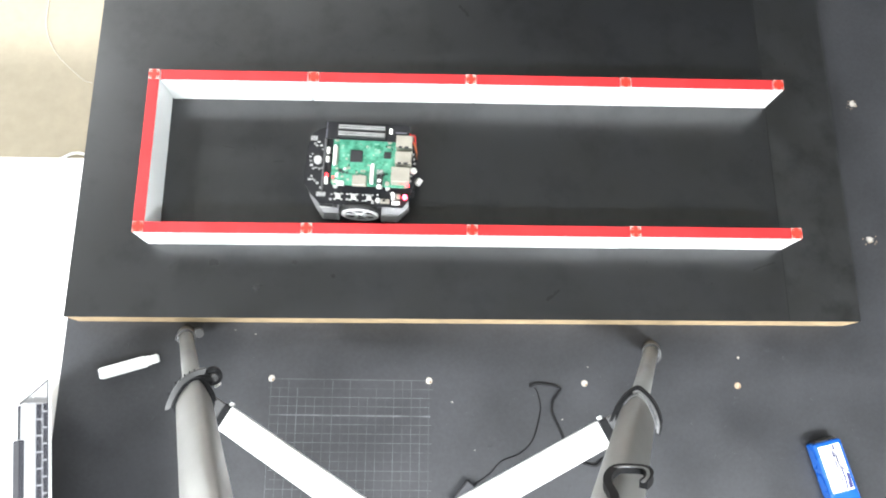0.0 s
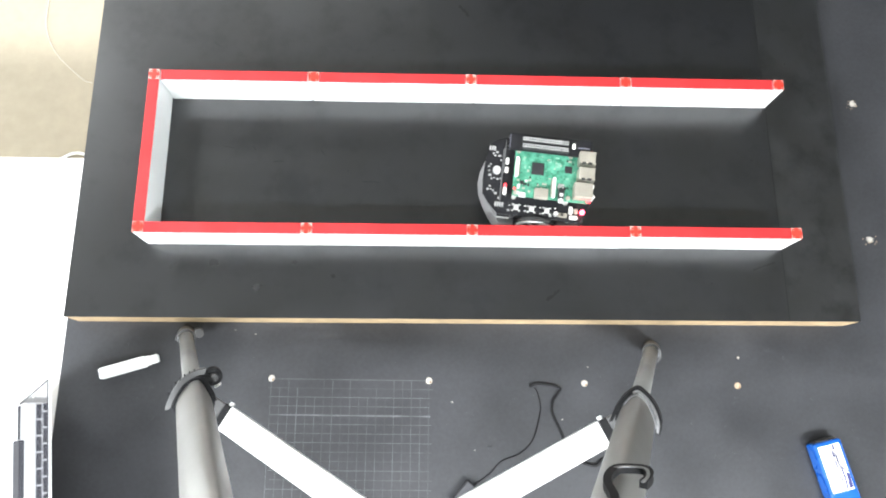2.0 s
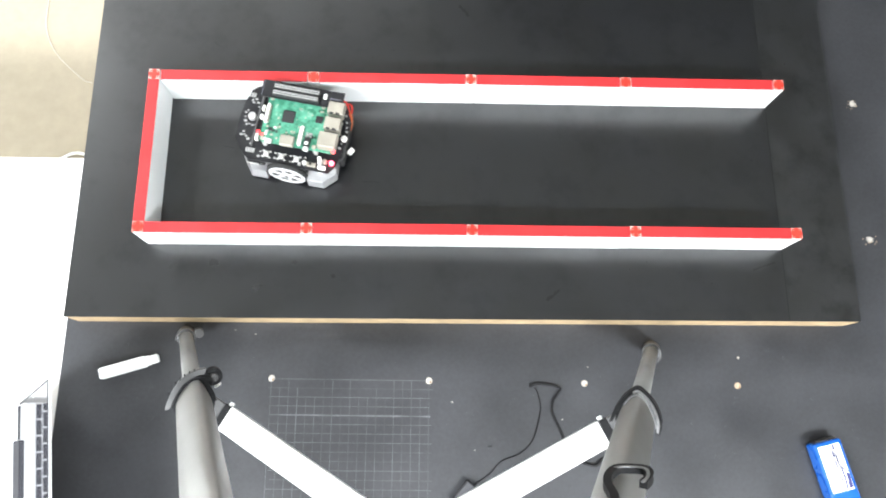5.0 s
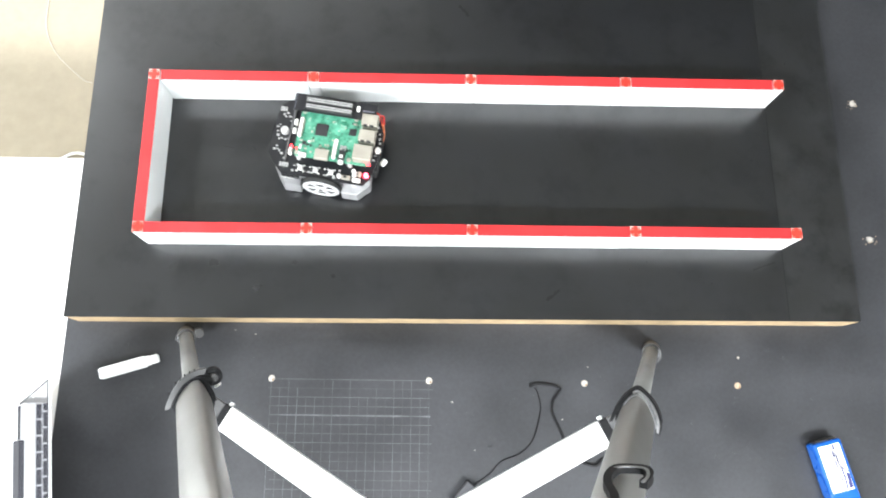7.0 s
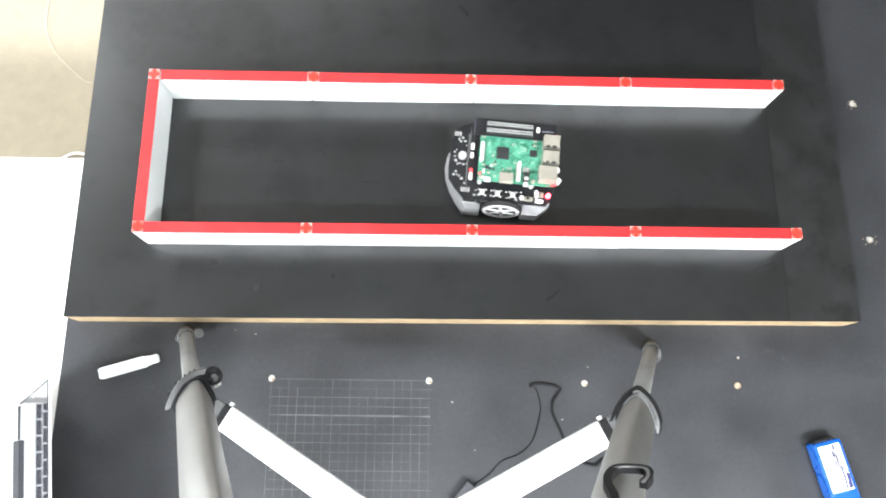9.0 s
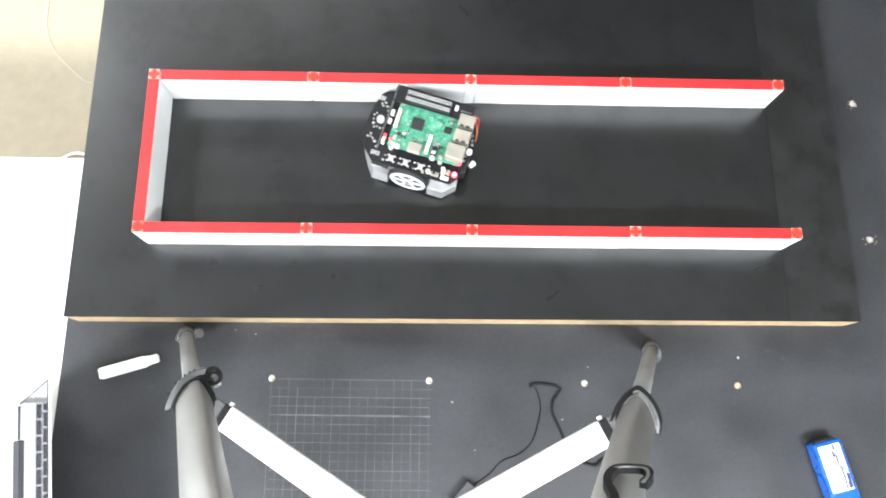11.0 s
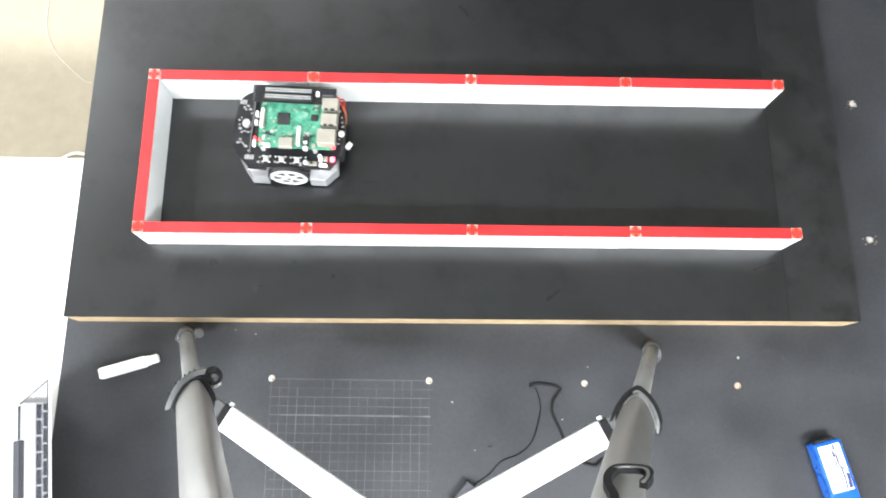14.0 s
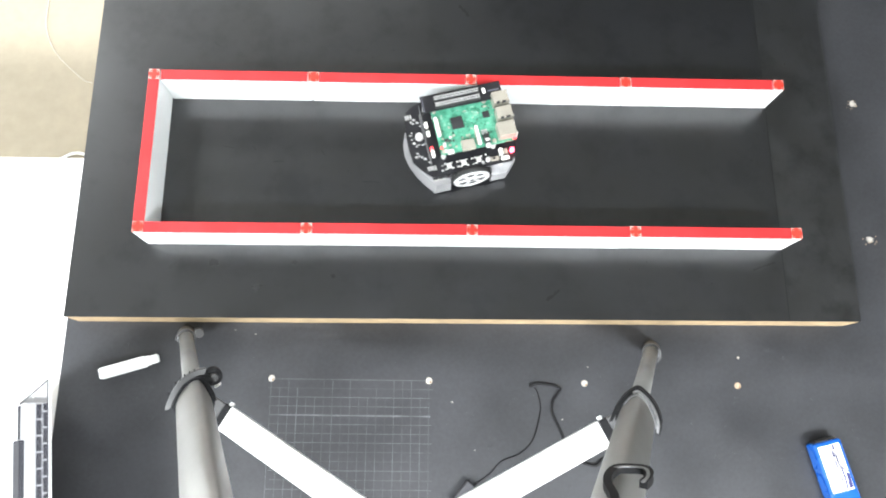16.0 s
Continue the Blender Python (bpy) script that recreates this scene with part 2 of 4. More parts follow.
for x0, x1, z0, z1 in ((WIN[0], WIN[1], WIN[2], WIN[2] + 0.05), (WIN[0], WIN[1], WIN[3] - 0.05, WIN[3]), (WIN[0], WIN[0] + 0.05, WIN[2] + 0.05, WIN[3] - 0.05),
                       (WIN[1] - 0.05, WIN[1], WIN[2] + 0.05, WIN[3] - 0.05), (-1.02, -0.98, WIN[2] + 0.05, WIN[3] - 0.05)):
    part("window_frame", box(x0, x1, Y0 - 0.098, Y0 - 0.062, z0, z1, 0.004), TABLE_LEG, window)
for lx, ly, ll, lw, watts in CEILING_LIGHTS:
    lt = root("ceiling_light", "unseen long white ceiling light with bright diffuser", "ceiling light", pose(lx, ly, Z_CEIL), "ceiling lights")
    part("housing", box(-ll / 2 - 0.02, ll / 2 + 0.02, -lw / 2 - 0.02, lw / 2 + 0.02, -0.05, 0, 0.006), WHITE, lt)
    part("diffuser", box(-ll / 2, ll / 2, -lw / 2, lw / 2, -0.062, -0.0502, 0.004), GLOW, lt)


def table(label, x0, x1, y0, y1):
    cx, cy = (x0 + x1) / 2, (y0 + y1) / 2
    t = root("table", label, "table", pose(cx, cy, Z_FLOOR))
    h = Z_TABLE - Z_FLOOR
    w, d = (x1 - x0) / 2, (y1 - y0) / 2
    part("tabletop", box(-w, w, -d, d, h - 0.025, h, 0.003, segments=2), TABLE, t)
    for sx in (-1, 1):
        for sy in (-1, 1):
            part("leg", box(sx * (w - 0.05) - 0.02, sx * (w - 0.05) + 0.02, sy * (d - 0.05) - 0.02, sy * (d - 0.05) + 0.02, 0, h - 0.0252, 0.003), TABLE_LEG, t)
    return t


table("white laminate table with a laptop on it", -1.10, -0.0895, -0.95, -0.055)
table("white laminate table under the black maze boards", -0.0885, 1.30, -1.25, 0.75)

# ---- boards ----
low = root("base_board", "thick black board, dusty, with bare peg spots", "board")
part("core", box(-0.1018, 1.25, -1.2, 0.70, Z_TABLE, Z_LOW - 0.0012, 0.0006), PLY, low)
part("top_sheet", box(-0.1022, 1.2505, -1.2005, 0.7005, Z_LOW - 0.001, Z_LOW, 0.0004), LOW_TOP, low)
for i in range(4):
    for j in range(-1, 3):
        hx, hy = 0.1357 + 0.1796 * i - 0.004 * j, -0.3340 - 0.0022 * i + 0.1798 * j
        if j > -1 and hy > -0.28 or j < 0:
            continue
        part("peg_spot", rod((hx, hy, Z_LOW - 0.0005), (hx, hy, Z_LOW + 0.0006), 0.0042, 0.0034, 14), HOLE_RIM if i == 3 else BARE, low)
        part("peg_hole", rod((hx + 0.0016, hy - 0.0016, Z_LOW), (hx + 0.0016, hy - 0.0016, Z_LOW + 0.0010), 0.0012, sides=10), HOLE, low)
for hx, hy in ((0.8602, 0.0185), (0.8572, -0.1625)):
    out = [(hx + r * math.cos(a), hy + r * math.sin(a)) for a, r in ((2 * math.pi * k / 22, random.choice((0.0026, 0.0032, 0.0038, 0.0052))) for k in range(22))]
    part("peg_spot", prism(out, Z_LOW - 0.0005, Z_LOW + 0.0006), BARE, low)
    for k in range(9):
        a, d, r = random.uniform(0, 6.28), random.uniform(0.005, 0.0105), random.uniform(0.0003, 0.0009)
        cx, cy = hx + d * math.cos(a), hy + 0.7 * d * math.sin(a)
        part("splinter", prism([(cx - r, cy), (cx, cy - 0.6 * r), (cx + 1.3 * r, cy), (cx, cy + r)], Z_LOW - 0.0005, Z_LOW + 0.0005), HOLE_RIM, low)

top = root("maze_board", "black satin maze board with plywood edge, lying on a larger board", "board")
part("core", box(-0.0895, 0.8095, -0.2699, 0.63, Z_LOW, -0.0012, 0.0006), PLY, top, "raw plywood edge")
part("top_sheet", box(-0.0898, 0.7270, -0.2703, 0.6303, -0.001, 0.0), BOARD_TOP, top)
part("edge_sheet", box(0.72705, 0.8098, -0.2703, 0.6303, -0.001, 0.0), BOARD_EDGE, top, "duller black border sheet")


def strip(x0, y0, x1, y1, w, z, wob=0.0):
    """A thin raised line between two places on a board."""
    bm = bmesh.new()
    a, b = Vector((x0, y0, z)), Vector((x1, y1, z))
    side = (b - a).cross(Vector((0, 0, 1))).normalized()
    n = 10
    rows = []
    for k in range(n + 1):
        p = a.lerp(b, k / n) + side * random.uniform(-wob, wob)
        ww = w * random.uniform(0.5, 1.2)
        rows.append((bm.verts.new(p - side * ww / 2), bm.verts.new(p + side * ww / 2)))
    for (p, q), (r, s) in zip(rows, rows[1:]):
        bm.faces.new((p, q, s, r))
    return bm


grid = root("pencil_grid", "faint grid of pencil lines ruled on the black board", "drawing")
GX0, GX1, GY0 = 0.1357, 0.3152, -0.3345
for i in range(15):
    yy = GY0 - 0.0100 * i
    dx = 0.0 if i % 4 == 0 else random.uniform(-0.004, 0.006)
    part("grid_line", strip(GX0 + dx, yy, GX1 + 0.0015 + random.uniform(-0.002, 0.003), yy - 0.0018, 0.0018 if i == 4 else 0.0014 if i == 0 else 0.0008, Z_LOW + 0.0004, 0.0001), CHALK, grid)
for i in range(19):
    xx = GX0 + (GX1 - GX0) * i / 18
    y_top = GY0 - (0.0 if i in (0, 18) else random.choice((0.0, 0.002, 0.010, 0.02)))
    part("grid_line", strip(xx, y_top, xx - 0.0010, -0.49, 0.0006 if i % 3 else 0.0009, Z_LOW + 0.0005, 0.0001), CHALK, grid)

scuffs = bmesh.new()
smudges = bmesh.new()
chips = bmesh.new()
stains = bmesh.new()
for sx, sy, ex, ey, w in ((0.0345, -0.2035, 0.0215, -0.2150, 0.0012), (0.0320, -0.2035, 0.0205, -0.2130, 0.0009), (0.0350, -0.2060, 0.0260, -0.2140, 0.0008), (0.0275, -0.2060, 0.0190, -0.2140, 0.0006)):
    merge(scuffs, strip(sx, sy, ex, ey, w, 0.0004, 0.0002))
for sx, sy, ln, ang in ((0.070, -0.066, 0.016, -10), (0.105, -0.066, 0.006, -50), (0.186, -0.070, 0.008, -55), (0.235, -0.108, 0.02, -3), (0.05, 0.07, 0.008, -40), (0.13, -0.085, 0.012, 5)):
    a = radians(ang)
    merge(scuffs, strip(sx, sy, sx + ln * math.cos(a), sy + ln * math.sin(a), 0.0009, 0.0004, 0.0002))
rnd = random.Random(4)
for k in range(150):
    on_top = k % 2
    px = rnd.uniform(-0.08, 0.80) if on_top else rnd.uniform(-0.05, 0.95)
    py = rnd.uniform(-0.26, 0.16) if on_top else rnd.uniform(-0.47, -0.29)
    z, r = (0.0004 if on_top else Z_LOW + 0.0004), rnd.choice((0.0003, 0.0004, 0.0005, 0.0009))
    merge(scuffs if on_top else smudges, prism([(px + r * math.cos(a), py + r * 0.8 * math.sin(a)) for a in (0, 1.2, 2.4, 3.6, 5.0)], z - 0.0003, z))
for k in range(120):
    px, py, r = rnd.uniform(-0.06, 1.0), rnd.uniform(-0.48, -0.29), rnd.uniform(0.0010, 0.0040)
    if 0.12 < px < 0.33:
        continue
    turn = rnd.uniform(0, 3)
    merge(smudges, prism([(px + r * (0.5 + rnd.random()) * math.cos(a + turn), py + 0.6 * r * (0.5 + rnd.random()) * math.sin(a + turn)) for a in (0, 0.8, 1.6, 2.4, 3.2, 4.0, 4.8, 5.6)], Z_LOW, Z_LOW + 0.0003))
for px, py, r in ((0.3416, -0.3601, 0.0010), (0.3670, -0.4131, 0.0007), (0.4675, -0.3794, 0.0009), (0.6780, -0.3085, 0.0016), (0.0906, -0.2790, 0.0008), (0.1147, -0.2838, 0.0007), (0.4996, -0.3198, 0.0009)):
    merge(chips, prism([(px + r * rnd.uniform(0.6, 1.2) * math.cos(a), py + r * rnd.uniform(0.6, 1.2) * math.sin(a)) for a in (0, 0.9, 1.8, 2.7, 3.6, 4.5, 5.4)], Z_LOW - 0.0003, Z_LOW + 0.0005))
for px, py, r in ((0.5656, -0.2022, 0.0011), (0.5453, -0.2111, 0.0009), (0.6403, -0.2273, 0.0009), (0.2682, -0.1923, 0.0009), (0.7577, 0.0544, 0.0011), (0.7024, -0.0754, 0.0009), (0.6304, -0.2270, 0.0007)):
    merge(scuffs, prism([(px + r * rnd.uniform(0.6, 1.2) * math.cos(a), py + r * rnd.uniform(0.6, 1.2) * math.sin(a)) for a in (0, 0.9, 1.8, 2.7, 3.6, 4.5, 5.4)], -0.0002, 0.0005))
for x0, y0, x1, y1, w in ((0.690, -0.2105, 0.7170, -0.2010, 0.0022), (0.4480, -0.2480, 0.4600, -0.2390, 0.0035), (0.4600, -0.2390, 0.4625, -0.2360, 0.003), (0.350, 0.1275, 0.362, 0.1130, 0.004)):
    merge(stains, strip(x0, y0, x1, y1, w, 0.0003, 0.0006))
# dark seam line beside the border sheet
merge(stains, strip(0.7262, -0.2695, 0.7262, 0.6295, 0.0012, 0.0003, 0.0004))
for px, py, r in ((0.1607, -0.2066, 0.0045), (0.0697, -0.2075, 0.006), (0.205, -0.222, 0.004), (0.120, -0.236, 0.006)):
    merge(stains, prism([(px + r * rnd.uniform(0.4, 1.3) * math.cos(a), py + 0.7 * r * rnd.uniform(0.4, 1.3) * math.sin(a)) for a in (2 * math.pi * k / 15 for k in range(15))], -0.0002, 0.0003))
tagged(link("paint_chips", chips, BARE), "small pale chips in the black paint of the lower board", "paint chips", kind="stuff")
tagged(link("dull_stains", stains, DARK_STAIN), "dull dark stains, scratches and a seam line on the satin maze board", "stains", kind="stuff")
tagged(link("dust_smudges", smudges, SMUDGE), "faint grey dust smudges on the lower black board", "smudges", kind="stuff")
tagged(link("scuff_marks", scuffs, SCUFF), "small pale scuffs and specks of dust on the boards", "scuffs", kind="stuff")


# ---- maze walls ----
def maze_post(x, y, white_frame):
    p = root("maze_post", "square white maze post with a red cap and white corner marks", "maze post", pose(x, y, 0), "maze posts")
    part("post_body", box(-0.006, 0.006, -0.006, 0.006, 0, 0.0488, 0.0004), WHITE, p)
    part("red_cap", box(-0.0061, 0.0061, -0.0061, 0.0061, 0.0488, 0.0502, 0.0003), RED_POST, p)
    t = 0.0008 if white_frame else 0.0005
    for sx in (-1, 1):
        for sy in (-1, 1):
            c, e = 0.0058, 0.0022
            bm = prism([(sx * c, sy * c), (sx * e, sy * c), (sx * e, sy * (c - t)), (sx * (c - t), sy * (c - t)), (sx * (c - t), sy * e), (sx * c, sy * e)], 0.0501, 0.0505)
            part("corner_mark", bm, MARK_BRIGHT if white_frame else MARK, p)
            part("dot", rod((sx * 0.0031, sy * 0.0031 if white_frame else sy * 0.0036, 0.0501), (sx * 0.0031, sy * 0.0031 if white_frame else sy * 0.0036, 0.0505), 0.0005 if white_frame else 0.00035, sides=8), MARK_BRIGHT if white_frame else MARK, p)
    return p


def maze_wall(x, y, turn, gap):
    w = root("maze_wall", "white plastic maze wall panel with a red top", "maze wall", pose(x, y, 0, 0, 0, turn), "maze walls")
    h = 0.084 - gap
    part("panel", box(-h, h, -0.006, 0.006, 0.0003, 0.0485, 0.0003), WHITE, w)
    part("red_top", box(-h, h, -0.0061, 0.0061, 0.0485, 0.0498, 0.0003), RED, w)
    for sx in (-1, 1):
        part("tongue", box(sx * h - 0.0012, sx * h + 0.0012, -0.002, 0.002, 0.002, 0.046), WHITE, w)
    return w


rnd = random.Random(8)
for i in range(5):
    maze_post(0.18 * i, 0, i in (0, 2))
    maze_post(0.18 * i, -0.18, i in (1, 2, 3))
for i in range(4):
    maze_wall(0.09 + 0.18 * i, rnd.uniform(-0.0003, 0.0003), rnd.uniform(-0.15, 0.15), 0.0015 if i == 0 else rnd.uniform(0.0005, 0.0011))
    maze_wall(0.09 + 0.18 * i, -0.18 + rnd.uniform(-0.0003, 0.0003), rnd.uniform(-0.15, 0.15), rnd.uniform(0.0002, 0.0004))
maze_wall(0, -0.09, 90, 0.0003)

# ---- tripod ----
FEET = (Vector((0.0358, -0.2825, -0.030)), Vector((0.5749, -0.2972, -0.030)), Vector((0.288, -0.98, -0.030)))
THROUGH = (Vector((0.1927, -0.4305, 0.4126)), Vector((0.4023, -0.4295, 0.4307)), Vector((0.288, -0.718, 0.40)))
APEX = Vector((0.288, -0.535, 0.70))
RING = (0.565, 0.61, 0.58)
tripod = root("tripod", "grey metal camera tripod with silver braces and black locks", "tripod")


def leg_frame(i):
    """Foot, way, unit way, outward side and the upper side of a leg."""
    way = THROUGH[i] - FEET[i]
    w = way.normalized()
    s = (Vector((1, 0, 0)) - w * w.x).normalized()
    up = s.cross(w)
    return FEET[i], way, w, s, (-up if up.z < 0 else up)


SECTION = ((1.5, 12.4), (-1.6, 11.4), (-6.2, 7.4), (-10.4, 1.8), (-13.0, -4.0), (-13.8, -8.5), (-11, -12.5), (-5, -14.8), (0, -15), (5, -14.8), (11, -12.5), (13.8, -8.5), (13.0, -4), (10.2, 2.2), (7.0, 8.0), (4.2, 11.6))


def ridged(p, q, s, up, grow=1.0):
    """A tube of rounded triangular section from p to q."""
    bm = bmesh.new()
    n = len(SECTION)
    out = []
    for k in range(n):
        a, b, c, d = (Vector(SECTION[(k + j) % n]) for j in (-1, 0, 1, 2))
        for v in (0.0, 0.34, 0.67):
            out.append(0.5 * (2 * b + (c - a) * v + (2 * a - 5 * b + 4 * c - d) * v * v + (3 * b - a - 3 * c + d) * v ** 3) * grow / 1000)
    rows = [[bm.verts.new(e + s * o.x + up * o.y) for o in out] for e in (p, q)]
    m = len(out)
    for k in range(m):
        bm.faces.new((rows[0][k], rows[0][(k + 1) % m], rows[1][(k + 1) % m], rows[1][k]))
    bm.faces.new(rows[0][::-1])
    bm.faces.new(rows[1])
    return bm


for i in range(3):
    foot, way, w, s, up = leg_frame(i)
    k = RING[i]
    c = foot + way * k
    leg = part("leg", rod(foot + way * 0.03, c, 0.0077, sides=28), LEG_LOW, tripod, "slim grey lower tube", True)
    part("upper_tube", ridged(c - w * 0.004, foot + way * 1.60, s, up), LEG_METAL, leg, "thick grey upper tube with a ridge", True)
    part("rubber_foot", rod(foot + Vector((0, 0, -0.006)), foot + way * 0.05, 0.0095, 0.0088, 24, bevel=0.002), RUBBER, leg)
    part("lower_lock", rod(foot + way * 0.035, foot + way * 0.075, 0.0098, sides=28, bevel=0.001), DARK, leg)
    part("lock_collar", ridged(c - w * 0.009, c + w * 0.001, s, up, 1.16), LOCK, leg, "dark grey lock collar")
    part("collar_lip", ridged(c + w * 0.0012, c + w * 0.0050, s, up, 1.13), LOCK, leg)
    if i != 1:
        q = c + s * 0.0150 + up * 0.0132
        part("lock_arm", rod(c + up * 0.014 + s * 0.004, q - up * 0.002, 0.0050, 0.0060, 16, bevel=0.001), LOCK, leg)
        part("lock_flange", rod(q - w * 0.006, q + w * 0.003, 0.0070, sides=24, bevel=0.001), LOCK, leg)
        part("lock_screw", rod(q + w * 0.003, q + w * 0.005, 0.0036, sides=20, bevel=0.0008), BLACK, leg)
        part("screw_slot", rod(q + w * 0.005, q + w * 0.0056, 0.0022, sides=12), BLACK, leg)
        q = foot + way * 0.05 + s * 0.0135 + up * 0.003
        part("foot_knob", rod(q - w * 0.004, q + w * 0.004, 0.0056, sides=20, bevel=0.001), DARK, leg)
        q = c + s * 0.0185 + up * 0.004
        part("lock_pin", rod(q - w * 0.002 - s * 0.002, q + up * 0.0035 + s * 0.0012 + w * 0.002, 0.0013, sides=10), PIN, leg)
HUB = Vector((0.288, -0.535, 0.215))
BRACES = ((Vector((0.1302, -0.3829, 0.1384)), Vector((0.2378, -0.4467, 0.1878))), (Vector((0.4583, -0.3962, 0.1900)), Vector((0.3645, -0.4445, 0.1980))),
          (Vector((0.288, -0.78, 0.14)), Vector((0.288, -0.66, 0.18))))
for a, b in BRACES:
    way = (b - a).normalized()
    side = way.cross(Vector((0, 0, 1))).normalized()
    up = side.cross(way)
    m = Matrix.Translation(a) @ Matrix((way, side, up)).transposed().to_4x4()
    length = (HUB - a).length - 0.025
    bm = box(0.0, length, -0.0114, 0.0114, 0, 0.0016, 0.0004)
    box(0.0, length, -0.0114, -0.0100, -0.007, 0.0002, bm=bm)
    box(0.0, length, 0.0100, 0.0114, -0.007, 0.0002, bm=bm)
    brace = part("brace", bm, BRACE, tripod, "flat silver brace")
    brace.matrix_world = m
    bracket = part("brace_bracket", box(-0.026, -0.0082, -0.0102, 0.0102, -0.006, 0.0008, 0.001), LEVER, brace, "grey cast bracket")
    part("bracket_pad", box(-0.0080, -0.0002, -0.0108, 0.0108, -0.006, 0.0012, 0.0008), LOCK, bracket, "dark plastic pad")
    part("rivet", rod((-0.004, -0.0142, -0.003), (-0.004, 0.0142, -0.003), 0.0024, sides=12, bevel=0.0006), BRACE, brace)
part("hub", rod(HUB - Vector((0, 0, 0.018)), HUB + Vector((0, 0, 0.018)), 0.036, sides=32, bevel=0.003), BLACK, tripod)
part("centre_column", rod(HUB - Vector((0, 0, 0.03)), APEX + Vector((0, 0, 0.03)), 0.0125, sides=28), LEG_METAL, tripod, "", True)
part("shoulder", rod(APEX - Vector((0, 0, 0.03)), APEX + Vector((0, 0, 0.02)), 0.045, 0.038, 32, bevel=0.004), BLACK, tripod)


def hook(name, points, width, thick, material, parent, label=""):
    """A bent flat lever: a ribbon through the points, with thickness along the given normals."""
    bm = bmesh.new()
    ext = [points[0], *points, points[-1]]
    fine = []
    for i in range(1, len(ext) - 2):
        for k in range(4):
            t = k / 4
            fine.append([0.5 * (2 * b + (c - a) * t + (2 * a - 5 * b + 4 * c - d) * t * t + (3 * b - a - 3 * c + d) * t ** 3)
                         for a, b, c, d in ([Vector(q[h]) for q in ext[i - 1:i + 3]] for h in (0, 1))])
    points = fine + [points[-1]]
    pts = [Vector(p) for p, n in points]
    rows = []
    for i, (p, n) in enumerate(points):
        p, n = Vector(p), Vector(n).normalized()
        way = (pts[min(i + 1, len(pts) - 1)] - pts[max(i - 1, 0)]).normalized()
        s = way.cross(n).normalized() * width / 2
        rows.append([bm.verts.new(q) for q in (p - s, p + s, p + s + n * thick, p - s + n * thick)])
    for a, b in zip(rows, rows[1:]):
        for k in range(4):
            bm.faces.new((a[k], a[(k + 1) % 4], b[(k + 1) % 4], b[k]))
    bm.faces.new(rows[0][::-1])
    bm.faces.new(rows[-1])
    return part(name, bm, material, parent, label)


# flip levers bent round the locks
BAND = ((6.3, 16.6), (1.8, 16.0), (-4.6, 13.2), (-10.3, 8.8), (-15.0, 1.9), (-18.4, -5.0), (-19.6, -8.8))
CLASP = ((13.2, -5.2), (10.4, 2.3), (7.0, 8.9), (3.2, 13.0), (-4.0, 10.7), (-9.8, 5.8), (-14.2, -1.4), (-16.4, -8.2))
ARCH = ((-17.2, -9.0), (-13.0, 0.2), (-7.3, 8.9), (0.2, 14.8), (7.2, 9.7), (12.7, 2.2), (16.0, -6.7), (15.2, -15.0))
RIM_LINE = ((-8.6, 4.6), (-4.6, 10.2), (1.0, 13.0), (6.4, 9.2), (10.4, 2.4), (13.2, -4.6), (14.2, -9.6))
RIB = ((-2.5, 12.6), (1.4, 14.0), (8.2, 8.0), (12.4, 0.8), (15.0, -7.0), (14.8, -14.0))
for i, name, pts, rise, width, thick, material, label in (
        (0, "flip_lever", BAND, 0.0, 0.010, 0.0030, LEVER, "grey flip lock lever"), (0, "lever_clasp", CLASP, 0.003, 0.006, 0.0022, LOCK, ""),
        (1, "flip_lever", ARCH, 0.004, 0.010, 0.0030, LOCK, "dark flip lock lever"), (1, "lever_edge", RIB, 0.010, 0.0018, 0.0020, GREY_EDGE, "pale lever edge"),
        (1, "clasp_edge", RIM_LINE, 0.0150, 0.0016, 0.0012, GREY_EDGE, "pale clasp edge")):
    foot, way, w, s, up = leg_frame(i)
    c = foot + way * RING[i] + w * rise
    hook(name, [(c + s * (x / 1000 + (0.0018 if i == 0 else 0.0)) + up * y / 1000, s * x + up * (y + 3)) for x, y in pts], width, thick, material, tripod, label)
foot, way, w, s, up = leg_frame(0)
c = foot + way * RING[0]
for k in range(7):
    (x0, y0), (x1, y1) = BAND[1 + k // 2], BAND[2 + k // 2]
    x, y = x0 + (x1 - x0) * (0.5 * (k % 2) + 0.2), y0 + (y1 - y0) * (0.5 * (k % 2) + 0.2)
    n = (s * x + up * (y + 3)).normalized()
    q = c + s * x / 1000 + up * y / 1000 + n * 0.0030
    part("grip_rib", rod(q - w * 0.0044, q + w * 0.0042, 0.0006, sides=8), LOCK, tripod)
hook("lever_rim", [(c + w * 0.0052 + s * (x / 1000 + 0.0018) + up * y / 1000, s * x + up * (y + 3)) for x, y in BAND], 0.0016, 0.0042, DARK, tripod, "grey lever rim")
for i, a0, a1, material in ((1, 80, -55, BLACK), (0, 95, 175, LEVER)):
    foot, way, w, s, up = leg_frame(i)
    c = foot + way * 0.09
    pts = []
    for n in range(13):
        a = radians(a0 + (a1 - a0) * n / 12)
        r = up * math.sin(a) + s * math.cos(a)
        pts.append((c + r * 0.0098 + w * 0.004 * (n / 12) ** 2, r))
    hook("foot_lever", pts, 0.006, 0.0018, material, tripod, "small flip lock lever")
    if i == 1:
        hook("lever_edge", [(p + w * 0.0040, n) for p, n in pts[4:]], 0.0014, 0.0020, LEVER, tripod, "pale lever edge")
foot, way, w, s, up = leg_frame(1)
c = foot + way * 1.035
